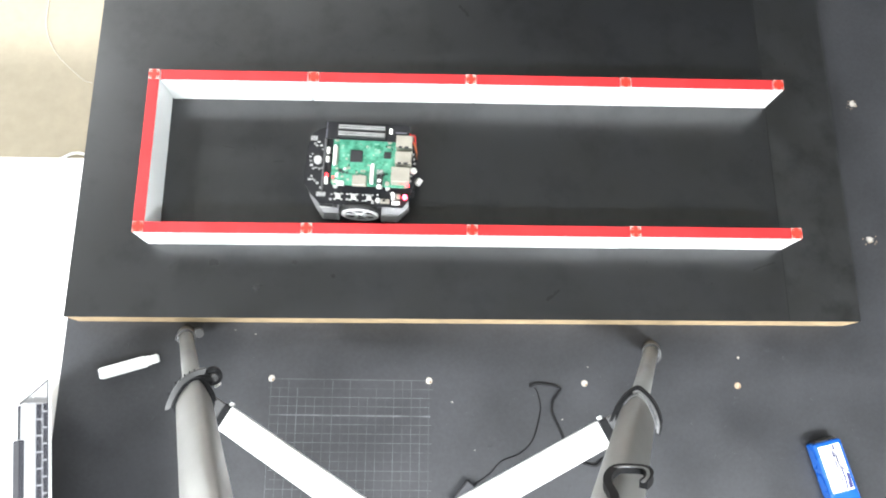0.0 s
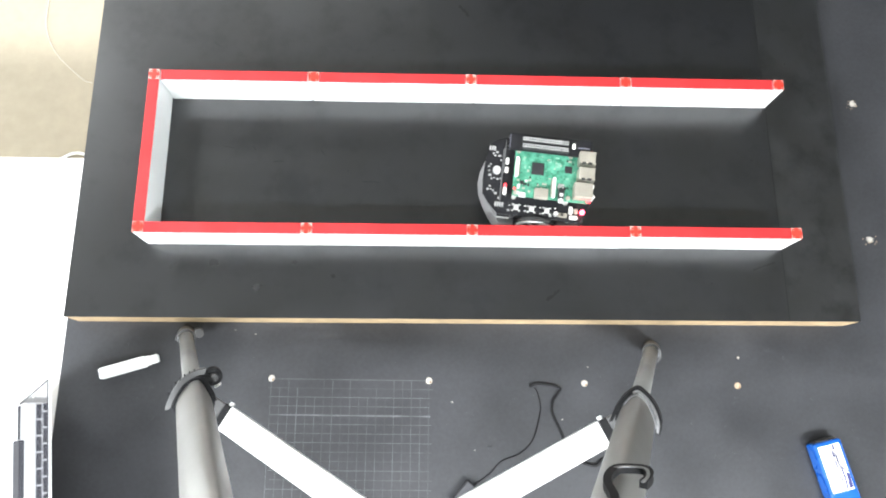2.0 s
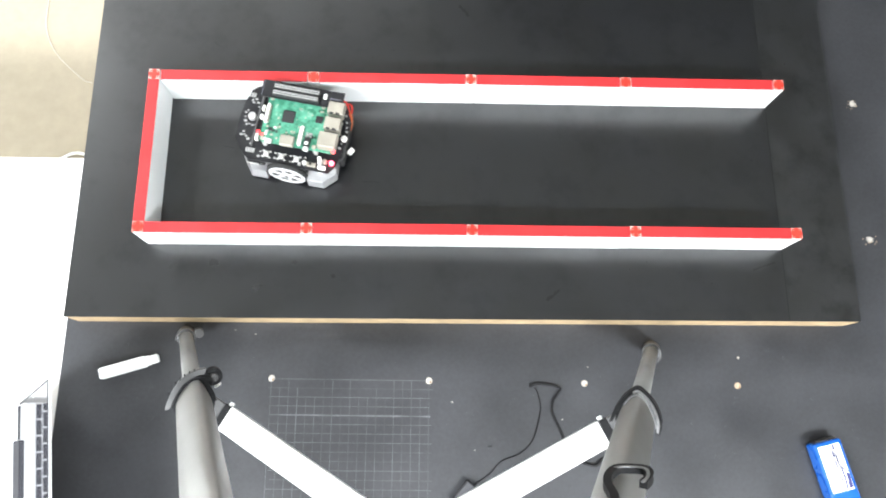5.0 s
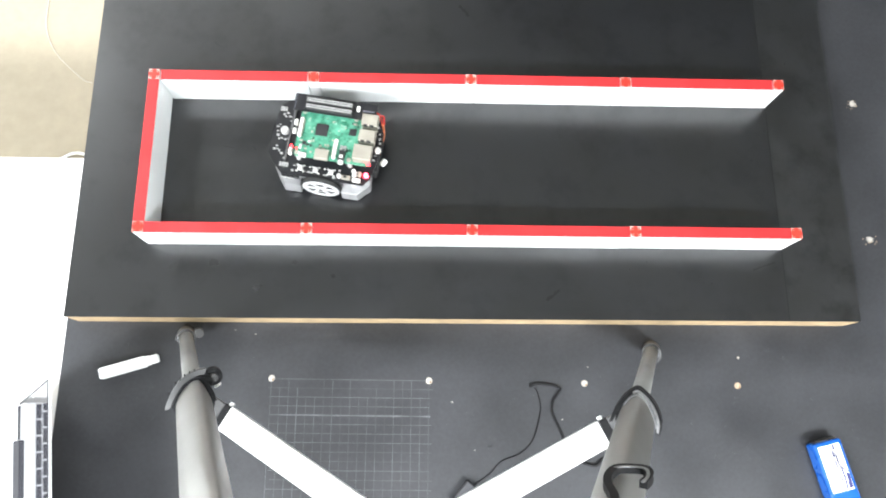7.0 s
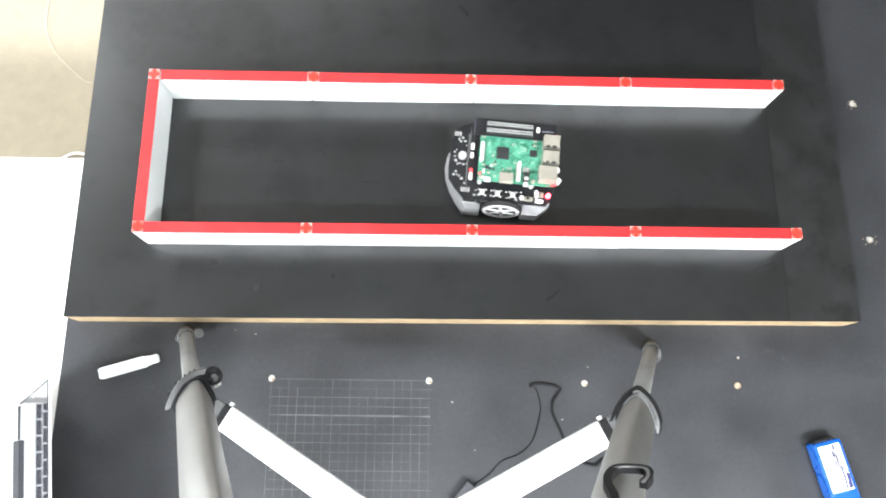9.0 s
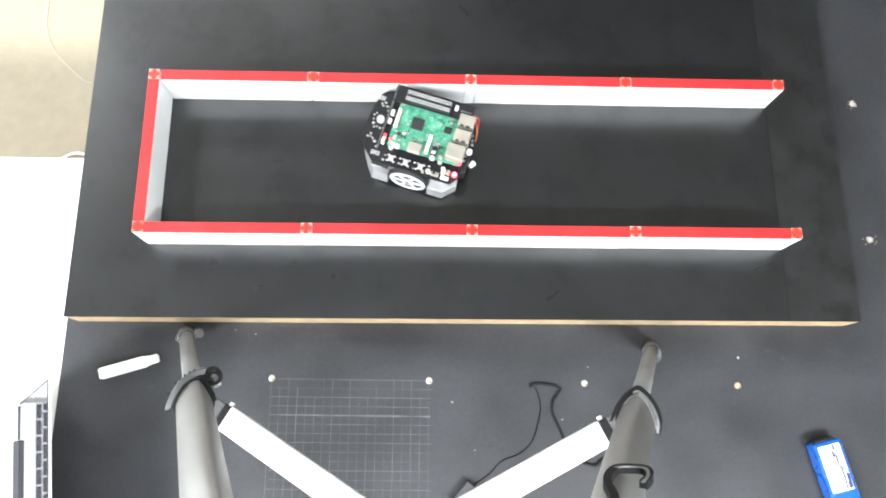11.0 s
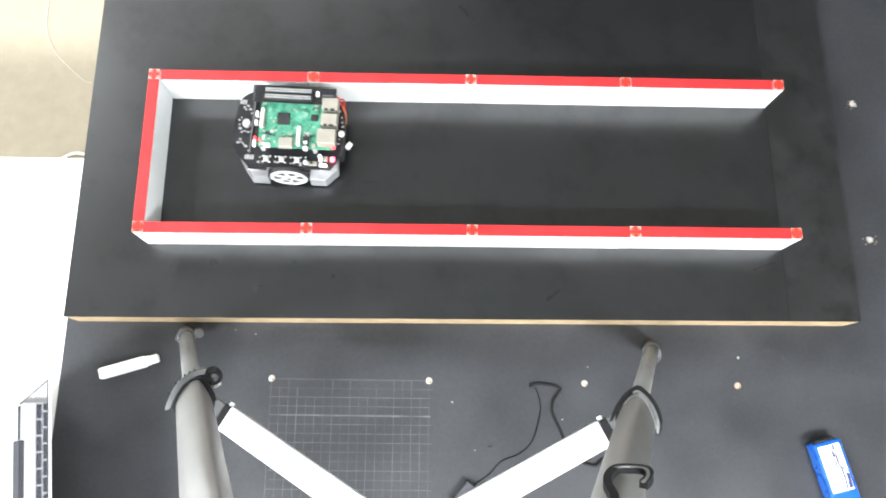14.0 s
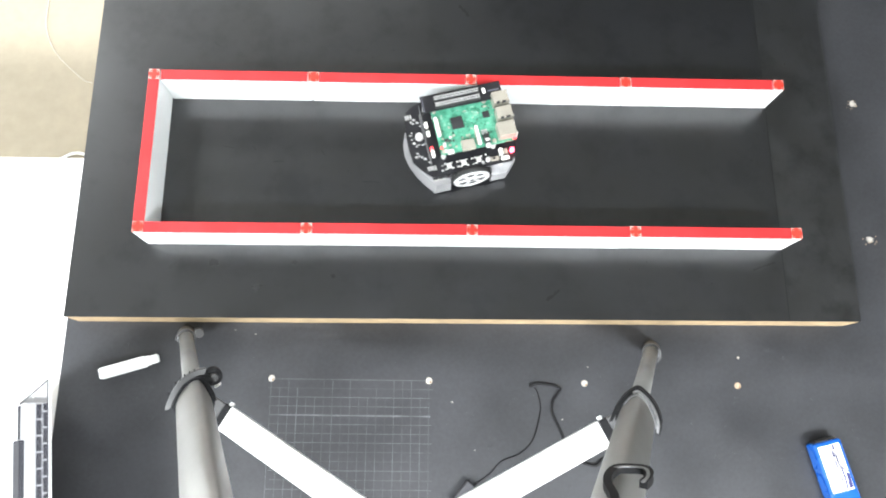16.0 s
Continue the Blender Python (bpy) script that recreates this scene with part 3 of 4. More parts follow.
BENT = ((0.0048, 0.040), (0.0030, 0.027), (-0.0012, 0.012), (-0.0016, -0.001), (0.0008, -0.012), (0.0050, -0.0155), (0.0125, -0.0170), (0.0158, -0.0145), (0.0170, -0.008), (0.0166, -0.001), (0.0148, 0.0055))
hook("flip_lever", [(c + up * 0.0145 + s * a + w * b, up) for a, b in BENT], 0.0040, 0.0040, LOCK, tripod, "dark flip lock lever with a bent end")
hook("lever_edge", [(c + up * 0.0182 + s * (a - 0.0004) + w * (b + 0.0030), up) for a, b in BENT[4:]], 0.0016, 0.0006, GREY_EDGE, tripod, "pale lever edge")

# ---- loose things on the lower board ----
pen = root("white_stick", "small white plastic stick with a narrower cap lying on the board", "stick", pose(-0.024, -0.3213, Z_LOW, 0, 0, 16.5))
bm = box(-0.033, 0.020, -0.0062, 0.0062, 0.0, 0.011, 0.0022, segments=2)
part("barrel", bm, WHITE, pen)
part("rim_step", box(0.0198, 0.025, -0.0052, 0.0052, 0.0008, 0.010, 0.0015, segments=2), WHITE, pen)
part("cap", box(0.0248, 0.0335, -0.0046, 0.0046, 0.0012, 0.0095, 0.0018, segments=2), WHITE, pen)
part("groove", box(-0.0334, -0.029, -0.0008, 0.0008, 0.002, 0.0108), GREY_INK, pen)

BAT_H = 0.020
bat = root("battery_pack", "blue shrink-wrapped battery pack with a white printed label", "battery", pose(0.7455, -0.4065, Z_LOW, 0, 0, 13.5))
part("pack", box(0.0, 0.0325, -0.098, 0.0, 0.0, BAT_H, 0.0028, segments=3), BLUE, bat)
lab = part("label", box(0.0030, 0.0282, -0.0550, -0.0045, BAT_H - 0.0002, BAT_H + 0.0003), LABEL, bat, "white paper label")
zt = BAT_H + 0.0003
part("printed_bar", box(0.0190, 0.0215, -0.0105, -0.0048, zt, zt + 0.0002), INK, lab)
part("printed_bar", prism(mm([(19.0, -12), (20.4, -12), (20.4, -21), (21.6, -28), (28.2, -35.2), (28.2, -37.2), (21.4, -31), (19.8, -29), (19.0, -21)]), zt, zt + 0.0002), GREY_INK, lab)
part("printed_bar", prism(mm([(20.6, -29.5), (22.4, -31.5), (23.0, -41), (21.6, -53.5), (19.8, -53.5), (21.0, -41)]), zt, zt + 0.0002), INK_BLUE, lab)
part("printed_bar", prism(mm([(24.2, -36.0), (28.1, -38.2), (27.6, -52.8), (23.0, -53.4), (24.2, -44)]), zt, zt + 0.0002), INK_BLUE, lab)
for x0, x1, y0, y1 in ((17.6, 18.3, -18.0, -9.0), (19.2, 19.7, -23.0, -13.5), (20.6, 21.2, -31.0, -15.5), (17.8, 18.3, -31.0, -22.0), (16.6, 17.0, -29.0, -12.0), (18.4, 19.2, -37.0, -31.5),
                       (16.0, 16.6, -46.0, -36.0), (17.8, 18.6, -50.0, -40.0)):
    part("printed_bar", box(x0 / 1000 - 0.0003, x1 / 1000 + 0.0003, y0 / 1000, y1 / 1000, zt, zt + 0.0002), INK, lab)
part("end_cap", box(0.004, 0.0285, -0.0005, 0.0022, 0.003, BAT_H - 0.003, 0.0008), BLACK, bat)

cable = root("cable", "thin black cable with a plug lying loosely on the board", "cable", pose(0.001, -0.0022, 0))
ZC = Z_LOW + 0.0012
tube("lead", [(x, y, ZC) for x, y in ((0.3640, -0.4490), (0.3761, -0.4410), (0.3844, -0.4349), (0.3921, -0.4259), (0.3986, -0.4216), (0.4127, -0.4167), (0.4211, -0.4118), (0.4290, -0.4044), (0.4337, -0.3963), (0.4380, -0.3826), (0.4418, -0.3663), (0.4414, -0.3587), (0.4385, -0.3459), (0.4354, -0.3415))], 0.0006, LOCK, cable)
tube("ribbon_lead", [(x, y, ZC + 0.001) for x, y in ((0.4295, -0.3400), (0.4373, -0.3370), (0.4491, -0.3376), (0.4575, -0.3389), (0.4653, -0.3421), (0.4631, -0.3472), (0.4569, -0.3555), (0.4546, -0.3663), (0.4569, -0.3745), (0.4605, -0.3826), (0.4646, -0.3920), (0.4688, -0.4013), (0.4754, -0.4130), (0.4846, -0.4222), (0.4940, -0.4265), (0.5035, -0.4271), (0.5103, -0.4197))], 0.0015, LOCK, cable, "thicker black lead")
plug = part("plug", box(-0.015, 0.015, -0.0075, 0.0075, 0, 0.011, 0.002, segments=2), HINGE, cable, "dark grey plug")
plug.matrix_basis = pose(0.3535, -0.4585, Z_LOW, 0, 0, 50)

# ---- laptop ----
laptop = root("laptop", "open silver laptop with black keys on the white table", "laptop", pose(-0.1538, -0.3486, Z_TABLE, 0, 0, 7.5))
DECK = 0.016
part("base", box(-0.225, 0.008, -0.305, -0.012, 0.002, DECK, 0.004, segments=3), SILVER, laptop, "silver aluminium base")
part("hinge_slot", box(-0.0028, 0.001, -0.054, -0.016, DECK, DECK + 0.0006), HINGE, laptop)
part("hinge", box(-0.0068, 0.001, -0.250, -0.055, DECK, DECK + 0.0030, 0.001), HINGE, laptop, "dark hinge bar")
part("hinge_slot", box(-0.0028, 0.001, -0.292, -0.251, DECK, DECK + 0.0006), HINGE, laptop)
for r in range(6):
    depth = 0.0070 if r == 0 else 0.0155
    kx = -0.0239 - (0 if r == 0 else 0.0092 + 0.0185 * (r - 1))
    for c in range(14):
        y1 = -0.0145 - 0.0186 * c + (0.0, 0.0093, 0.0040, 0.0)[min(r, 3)]
        part("key", box(kx - depth, kx, y1 - 0.0166, min(y1, -0.0135), DECK + 0.0001, DECK + 0.0012, 0.0006), KEY, laptop)
lid = part("lid", box(0.0006, 0.0030, -0.305, -0.012, 0.0, 0.2105, 0.0008, segments=2), SILVER, laptop, "silver lid")
lid.matrix_basis = pose(0.0, 0, DECK + 0.0022, 0, 33.1, 0)
part("screen", box(0.0, 0.0005, -0.3015, -0.0155, 0.002, 0.2075), GLASS, lid, "glossy dark screen")
for y0, y1, z0, z1 in ((-0.3030, -0.3016, 0.002, 0.2095), (-0.0154, -0.0140, 0.002, 0.2095), (-0.3016, -0.0154, 0.2077, 0.2095)):
    part("gasket", box(-0.0004, 0.0007, y0, y1, z0, z1), HINGE, lid, "thin dark rubber gasket")

# ---- cables on the floor ----
tagged(tube("floor_cable", [(-0.60, 0.72, Z_FLOOR + 0.003), (-0.596, 0.627, Z_FLOOR + 0.003), (-0.592, 0.551, Z_FLOOR + 0.003), (-0.561, 0.484, Z_FLOOR + 0.003), (-0.494, 0.419, Z_FLOOR + 0.003), (-0.468, 0.408, Z_FLOOR + 0.002)], 0.0009, PALE_CABLE),
       "thin pale cable curving across the concrete floor", "cable")
tagged(tube("floor_cable", [(-0.56, 0.19, Z_FLOOR + 0.006), (-0.511, 0.217, Z_FLOOR + 0.006), (-0.489, 0.229, Z_FLOOR + 0.006), (-0.462, 0.227, Z_FLOOR + 0.006), (-0.40, 0.20, Z_FLOOR + 0.006)], 0.0036, WHITE),
       "thick white cable lying on the floor beside the table", "cable")


# ---- the robot: origin on the floor under the main chip, x towards the sockets ----
robot = root("wheeled_robot", "small two-wheeled robot with a green computer board on top", "robot")
SHELL = mm([(-62.5, -6), (-60, -20), (-54.3, -34), (-46.6, -47), (-38, -58.5), (-19, -58.5), (-19, -47), (28.5, -47), (28.5, -58.0), (46.5, -58.0), (59.4, -44.6), (58.6, -32),
            (57, 17), (56, 30), (46, 40), (29, 40), (29, 33), (-19, 33), (-19, 39), (-37, 38.4), (-48, 32), (-56, 21), (-61, 8)])
CROWN = mm([(-57.5, -6), (-55.4, -19), (-50.3, -32), (-43.2, -44.6), (-35.6, -56), (-19, -56), (-19, -47), (28.5, -47), (28.5, -57), (46, -57), (58.2, -44.6), (57.8, -32),
            (56, 17), (55, 29), (45, 39), (29, 39), (29, 33), (-19, 33), (-19, 38.4), (-36, 37.8), (-45, 31), (-52, 20), (-56.5, 8)])
bm = bmesh.new()
rings = [[bm.verts.new((x + (u - x) * f, y + (v - y) * f, z)) for (x, y), (u, v) in zip(SHELL, CROWN)] for f, z in ((0.12, 0.0042), (0.0, 0.0052), (0.0, 0.0085), (0.85, 0.0228), (1.0, 0.0240))]
n = len(SHELL)
for lo, hi in zip(rings, rings[1:]):
    for k in range(n):
        bm.faces.new((lo[k], lo[(k + 1) % n], hi[(k + 1) % n], hi[k]))
bm.faces.new(rings[0][::-1])
bm.faces.new(rings[-1])
part("chassis", bm, ALU, robot, "pale aluminium chassis with sloping skirt and wheel cut-outs")
# cover added over the right chassis block to render it brighter
bm = prism(mm([(28.9, -58.4), (46.6, -58.4), (59.9, -44.6), (59.2, -36), (54, -36), (54, -43.5), (28.9, -43.5)]), 0.0050, 0.0255, 0.0010)
part("rear_cover", bm, BRIGHT_ALU, robot, "bright metal cover over the right chassis block")
part("tail_block", box(0.0582, 0.0650, -0.030, 0.026, 0.009, 0.032, 0.002), BLACK, robot)
part("motor_block", box(-0.040, 0.052, -0.044, 0.031, 0.0252, 0.036, 0.002), BLACK, robot)
for sx, sy in ((-34, -46), (42, -46), (-34, 33), (42, 33)):
    part("standoff", rod((sx / 1000, sy / 1000, 0.0252), (sx / 1000, sy / 1000, 0.0392), 0.003, sides=6), PIN, robot)
MAIN = mm([(-19.5, 41), (-35, 40.2), (-45, 37), (-52.3, 31.5), (-56.3, 18), (-58, 3), (-58.6, -14), (-57.5, -29), (-50, -40), (-39, -51), (53, -51.5), (59, -43.5), (63, -28), (66.5, -12), (66.5, 4), (64.5, 15), (60, 29), (53, 38), (46, 41), (29.5, 41), (29.5, 35.5), (-19.5, 35.5)])
main = part("main_board", prism(MAIN, 0.0394, 0.0410), PCB_BLACK, robot, "black circuit board")
ZM = 0.0410


def sub(name, bm, material, parent, label=""):
    return part(name, bm, material, parent, label)


for sx in (-18.6, -1.4, 15.8):
    x, y = sx / 1000, -0.0420
    bm = box(x - 0.0027, x + 0.0027, y - 0.0029, y + 0.0029, ZM, ZM + 0.0032, 0.0004)
    for ax in (-1, 1):
        for ay in (-1, 1):
            box(x + ax * 0.0037 - 0.0012, x + ax * 0.0037 + 0.0012, y + ay * 0.0034 - 0.0008, y + ay * 0.0034 + 0.0008, ZM, ZM + 0.0008, bm=bm)
    rod((x, y, ZM + 0.003), (x, y, ZM + 0.0052), 0.0019, sides=14, bm=bm)
    sub("push_button", bm, PIN, main, "silver push button")
for dx, dy in ((-8.5, -39), (8.5, -39), (25, -38)):
    sub("indicator", box(dx / 1000 - 0.0009, dx / 1000 + 0.0009, dy / 1000 - 0.0008, dy / 1000 + 0.0008, ZM, ZM + 0.0012, 0.0003), CREAM, main)
# switch cluster near the red light
sub("slide_switch", box(0.0285, 0.0385, -0.0478, -0.0432, ZM, ZM + 0.0035, 0.0004), TIN, main)
sub("switch_knob", box(0.0310, 0.0340, -0.0468, -0.0442, ZM + 0.0035, ZM + 0.0052, 0.0003), BLACK, main)
sub("capacitor", rod((0.0257, -0.0450, ZM), (0.0257, -0.0450, ZM + 0.005), 0.0026, sides=14, bevel=0.0005), PIN, main)
sub("terminal", box(0.0400, 0.0445, -0.0435, -0.0370, ZM, ZM + 0.0045, 0.0006), PIN, main)
sub("terminal", box(0.0455, 0.0500, -0.0425, -0.0365, ZM, ZM + 0.0040, 0.0006), TIN, main)
sub("terminal", box(0.0410, 0.0500, -0.0490, -0.0450, ZM, ZM + 0.004, 0.0006), CREAM, main)
sub("capacitor", rod((0.0415, -0.0380, ZM + 0.0045), (0.0415, -0.0380, ZM + 0.0070), 0.0022, sides=14), CREAM, main)
sub("red_lamp", rod((0.0552, -0.0395, ZM), (0.0552, -0.0395, ZM + 0.0050), 0.0027, 0.0021, 14, bevel=0.0006), RED_LIGHT, main, "glowing red indicator light")
# left-hand sensor area
sub("buzzer", rod((-0.0440, -0.0015, ZM), (-0.0440, -0.0015, ZM + 0.0058), 0.0046, sides=22, bevel=0.0008), PIN_GREY, main, "round silver can")
sub("sensor_rail", box(-0.0384, -0.0366, -0.0362, 0.0258, ZM, ZM + 0.0030, 0.0002), LEVER, main)
sub("sensor_rail", box(-0.0364, -0.0356, -0.004, 0.0358, ZM, ZM + 0.0040, 0.0002), LEVER, main)
for y0, y1 in ((7, 14), (-3, 3), (-29, -21)):
    sub("white_socket", box(-0.0350, -0.0312, y0 / 1000, y1 / 1000, ZM, ZM + 0.0055, 0.0010, segments=2), CREAM, main)
sub("red_glow", box(-0.0345, -0.0318, -0.0205, -0.0165, ZM, ZM + 0.0045, 0.0006), RED_DIM, main, "dim red indicator light")
for bx, by, n in ((-0.0375, -0.0405, 4), (-0.0490, 0.0255, 3)):
    for k in range(n):
        sub("pad", box(bx - 0.0052 + 0.0026 * k, bx - 0.0034 + 0.0026 * k, by - 0.0026, by + 0.0026, ZM, ZM + 0.0006), PIN_GREY, main)
rnd = random.Random(21)
bm = bmesh.new()
spots = [(-49, 19), (-47, 16.5), (-45, 21), (-51, 6), (-53, 3), (-52.5, -2), (-51, -7), (-46, -10), (-42, -11), (-38.5, -10), (-49, -11), (-50, -20), (-48.5, -23.5), (-46, -25), (-43, -28),
         (-52, -24), (62, 12), (63, 6), (61, -14), (59, 20), (-40, 12), (-42, 17), (-39, -33), (-8.5, -45), (9, -46), (20, -47.5), (-26, -40), (-27, -46), (64, 1), (60, -20)]
for x, y in spots:
    a, b = rnd.uniform(0.0007, 0.0016), rnd.uniform(0.0006, 0.0012)
    box(x / 1000 - a, x / 1000 + a, y / 1000 - b, y / 1000 + b, ZM, ZM + rnd.uniform(0.0005, 0.0018), bm=bm)
tagged(sub("small_components", bm, PIN_GREY, main, "tiny soldered components"), kind="stuff")
conn = sub("side_connector", box(-0.0392, -0.0250, -0.0532, -0.0490, 0.0322, 0.0380, 0.0005), CHIP, main, "dark side connector with pale pins")
sub("side_socket", box(-0.0244, -0.0196, -0.0526, -0.0485, 0.0322, 0.0385, 0.0004), BLACK, main)
for px, w, z in ((-38, 1.3, 0.0366), (-35.2, 0.9, 0.0360), (-33.2, 0.7, 0.0370), (-30.8, 1.1, 0.0355), (-28.2, 0.8, 0.0366), (-26.2, 0.6, 0.0350)):
    part("pin", box(px / 1000 - w / 1000, px / 1000 + w / 1000, -0.0540, -0.0533, z - 0.0016, z + 0.0012), PIN, main)
# rear connectors and wires by the sockets
sub("white_knob", rod((0.0632, -0.0085, ZM), (0.0632, -0.0085, ZM + 0.0055), 0.0036, sides=16, bevel=0.0014), CREAM, main)
plug2 = sub("white_plug", box(-0.003, 0.003, -0.004, 0.004, -0.003, 0.003, 0.0006), CREAM, main)
plug2.matrix_basis = pose(0.0690, -0.0118, 0.017, 0, 25, -30)
tube("red_wire", [(0.048, 0.033, 0.044), (0.0535, 0.0340, 0.049), (0.0572, 0.0335, 0.0475), (0.0595, 0.0305, 0.042), (0.0605, 0.0265, 0.036), (0.0600, 0.0200, 0.030), (0.056, 0.014, 0.024)], 0.0010, RED_WIRE, main)
tube("red_wire", [(0.054, 0.030, 0.043), (0.0580, 0.0335, 0.0435), (0.0622, 0.0345, 0.0410), (0.0632, 0.0305, 0.0370), (0.0628, 0.0265, 0.033), (0.058, 0.022, 0.028)], 0.0010, RED_WIRE, main)
tube("orange_wire", [(0.056, 0.031, 0.036), (0.0610, 0.0285, 0.0355), (0.0640, 0.0235, 0.0325), (0.0647, 0.0170, 0.028), (0.0640, 0.0110, 0.024), (0.058, 0.006, 0.020)], 0.0012, ORANGE_WIRE, main)

# green computer board
ZP = 0.0580
corner = 0.003
pts = []
for cx, cy, a0 in ((0.059 - corner, 0.022 - corner, 0), (-0.026 + corner, 0.022 - corner, 90), (-0.026 + corner, -0.034 + corner, 180), (0.059 - corner, -0.034 + corner, 270)):
    pts += [(cx + corner * math.cos(radians(a0 + k)), cy + corner * math.sin(radians(a0 + k))) for k in (0, 30, 60, 90)]
pi = part("computer_board", prism(pts, ZP - 0.0015, ZP), PCB_GREEN, robot, "green single-board computer")
for sx, sy in ((-22.5, 18.5), (35.5, 18.5), (-22.5, -30.5), (35.5, -30.5)):
    sub("board_pillar", rod((sx / 1000, sy / 1000, ZM + 0.0001), (sx / 1000, sy / 1000, ZP - 0.0016), 0.0026, sides=6), PIN, robot)
    sub("screw_head", rod((sx / 1000, sy / 1000, ZP), (sx / 1000, sy / 1000, ZP + 0.0022), 0.0026, 0.0022, 14), TIN, pi)
sub("main_chip", box(-0.0068, 0.0068, -0.0072, 0.0068, ZP, ZP + 0.0014, 0.0002), CHIP, pi, "square black main chip")
sub("network_chip", box(0.0300, 0.0380, -0.0012, 0.0066, ZP, ZP + 0.0011, 0.0002), CHIP, pi, "small black chip")


def usb(y0, y1):
    bm = box(0.0432, 0.0605, y0, y1, ZP, ZP + 0.0156, 0.0005)
    for s in (y0 - 0.0002, y1 - 0.0010):
        box(0.0590, 0.0612, s, s + 0.0012, ZP + 0.001, ZP + 0.0150, bm=bm)
    for k in (0.35, 0.7):
        yy = y0 + (y1 - y0) * k
        box(0.0520, 0.0560, yy - 0.0006, yy + 0.0006, ZP + 0.0155, ZP + 0.0160, bm=bm)
    for x0, x1 in ((0.0462, 0.0500), (0.0526, 0.0572)):
        part("spring_slot", box(x0, x1, y0 - 0.0003, y0 + 0.0010, ZP + 0.0120, ZP + 0.0158), CHIP, pi, "dark slot")
    return sub("usb_socket", bm, TIN, pi, "metal double socket")


usb(0.0073, 0.0208)
usb(-0.0112, 0.0023)
bm = box(0.0400, 0.0600, -0.0318, -0.0148, ZP, ZP + 0.0134, 0.0005)
sub("network_socket", bm, TIN, pi, "metal network socket")
# glowing block that stands for the red lamp's reflection at the socket corner
sub("red_lamp_reflection", box(0.0560, 0.0598, -0.0335, -0.0319, ZP + 0.001, ZP + 0.0040), RED_DIM, pi)
sub("video_socket", box(-0.0022, 0.0128, -0.0355, -0.0240, ZP, ZP + 0.0060, 0.0006), TIN, pi, "metal video socket")
sub("camera_connector", box(0.0172, 0.0204, -0.0320, -0.0095, ZP, ZP + 0.0055, 0.0006), CREAM, pi, "cream ribbon connector")
sub("audio_socket", box(0.0240, 0.0305, -0.0335, -0.0220, ZP, ZP + 0.0060, 0.0005), BLACK, pi)
for dx, dy in ((0.0248, -0.0195), (0.0292, -0.0195), (0.0248, -0.0160), (0.0292, -0.0160), (0.0270, -0.0178)):
    sub("round_capacitor", rod((dx, dy, ZP), (dx, dy, ZP + 0.0022), 0.0011, sides=10), PIN_GREY, pi)
sub("audio_barrel", rod((0.0273, -0.0330, ZP + 0.003), (0.0273, -0.0370, ZP + 0.003), 0.0030, sides=14), PIN, pi)
sub("display_connector", box(-0.0248, -0.0216, -0.0125, 0.0100, ZP, ZP + 0.0055, 0.0006), CREAM, pi, "cream ribbon connector")
sub("connector_latch", box(-0.0214, -0.0203, -0.0115, 0.0085, ZP, ZP + 0.0045, 0.0003), TIN, pi)
sub("connector_latch", box(0.0160, 0.0171, -0.0310, -0.0115, ZP, ZP + 0.0045, 0.0003), TIN, pi)
sub("power_socket", box(-0.0190, -0.0115, -0.0355, -0.0300, ZP, ZP + 0.0030, 0.0006), PIN, pi)
sub("power_lamp", box(-0.0250, -0.0230, -0.0270, -0.0250, ZP, ZP + 0.0015), RED_DIM, pi)
for k, (x, y, a, b, h, m) in enumerate(((-20.5, -15.5, 1.6, 1.0, 1.0, TIN), (-16.5, -18.0, 2.2, 1.9, 1.0, CHIP), (-12.0, -15.5, 1.0, 1.0, 1.0, CREAM), (-19.0, -20.5, 1.2, 0.9, 0.9, PIN_GREY), (-13.0, -19.5, 1.4, 1.0, 0.8, CHIP), (-9.5, -15.0, 0.9, 1.3, 0.8, TIN), (3.5, 14.5, 1.5, 1.0, 0.7, MINT), (12.5, 10.5, 2.2, 1.6, 0.5, MINT), (-16.0, 9.5, 1.6, 2.2, 0.5, MINT), (-14.0, 1.0, 1.1, 2.4, 0.5, MINT), (22.5, 6.5, 3.2, 2.8, 0.4, MINT), (21.0, 15.0, 2.4, 1.0, 0.5, MINT), (35.0, 12.5, 2.2, 1.2, 0.6, TIN), (33.5, -8.0, 1.8, 1.2, 0.6, MINT), (-21.5, -30.5, 2.2, 1.6, 1.6, CREAM), (-14.0, -24.5, 1.5, 1.1, 0.9, TIN), (-9.0, -20.0, 1.0, 1.5, 1.0, CHIP),
                                          (-7.5, -27.5, 1.3, 1.0, 1.1, TIN), (24.5, -18.5, 1.2, 0.9, 0.9, TIN), (27.5, -16.0, 1.1, 1.3, 0.8, PIN_GREY), (31.5, -20.0, 0.9, 1.4, 1.0, CHIP), (14.0, -10.0, 1.2, 0.8, 0.7, TIN))):
    sub("component", box((x - a) / 1000, (x + a) / 1000, (y - b) / 1000, (y + b) / 1000, ZP, ZP + h / 1000, 0.0002), m, pi)
sub("audio_clip", box(0.0252, 0.0292, -0.0310, -0.0275, ZP + 0.0060, ZP + 0.0066), PIN, pi)
sub("antenna", box(-0.0215, -0.0185, -0.0260, -0.0210, ZP, ZP + 0.0016, 0.0003), PIN, pi)
bm = bmesh.new()
rnd = random.Random(5)
tiny = []
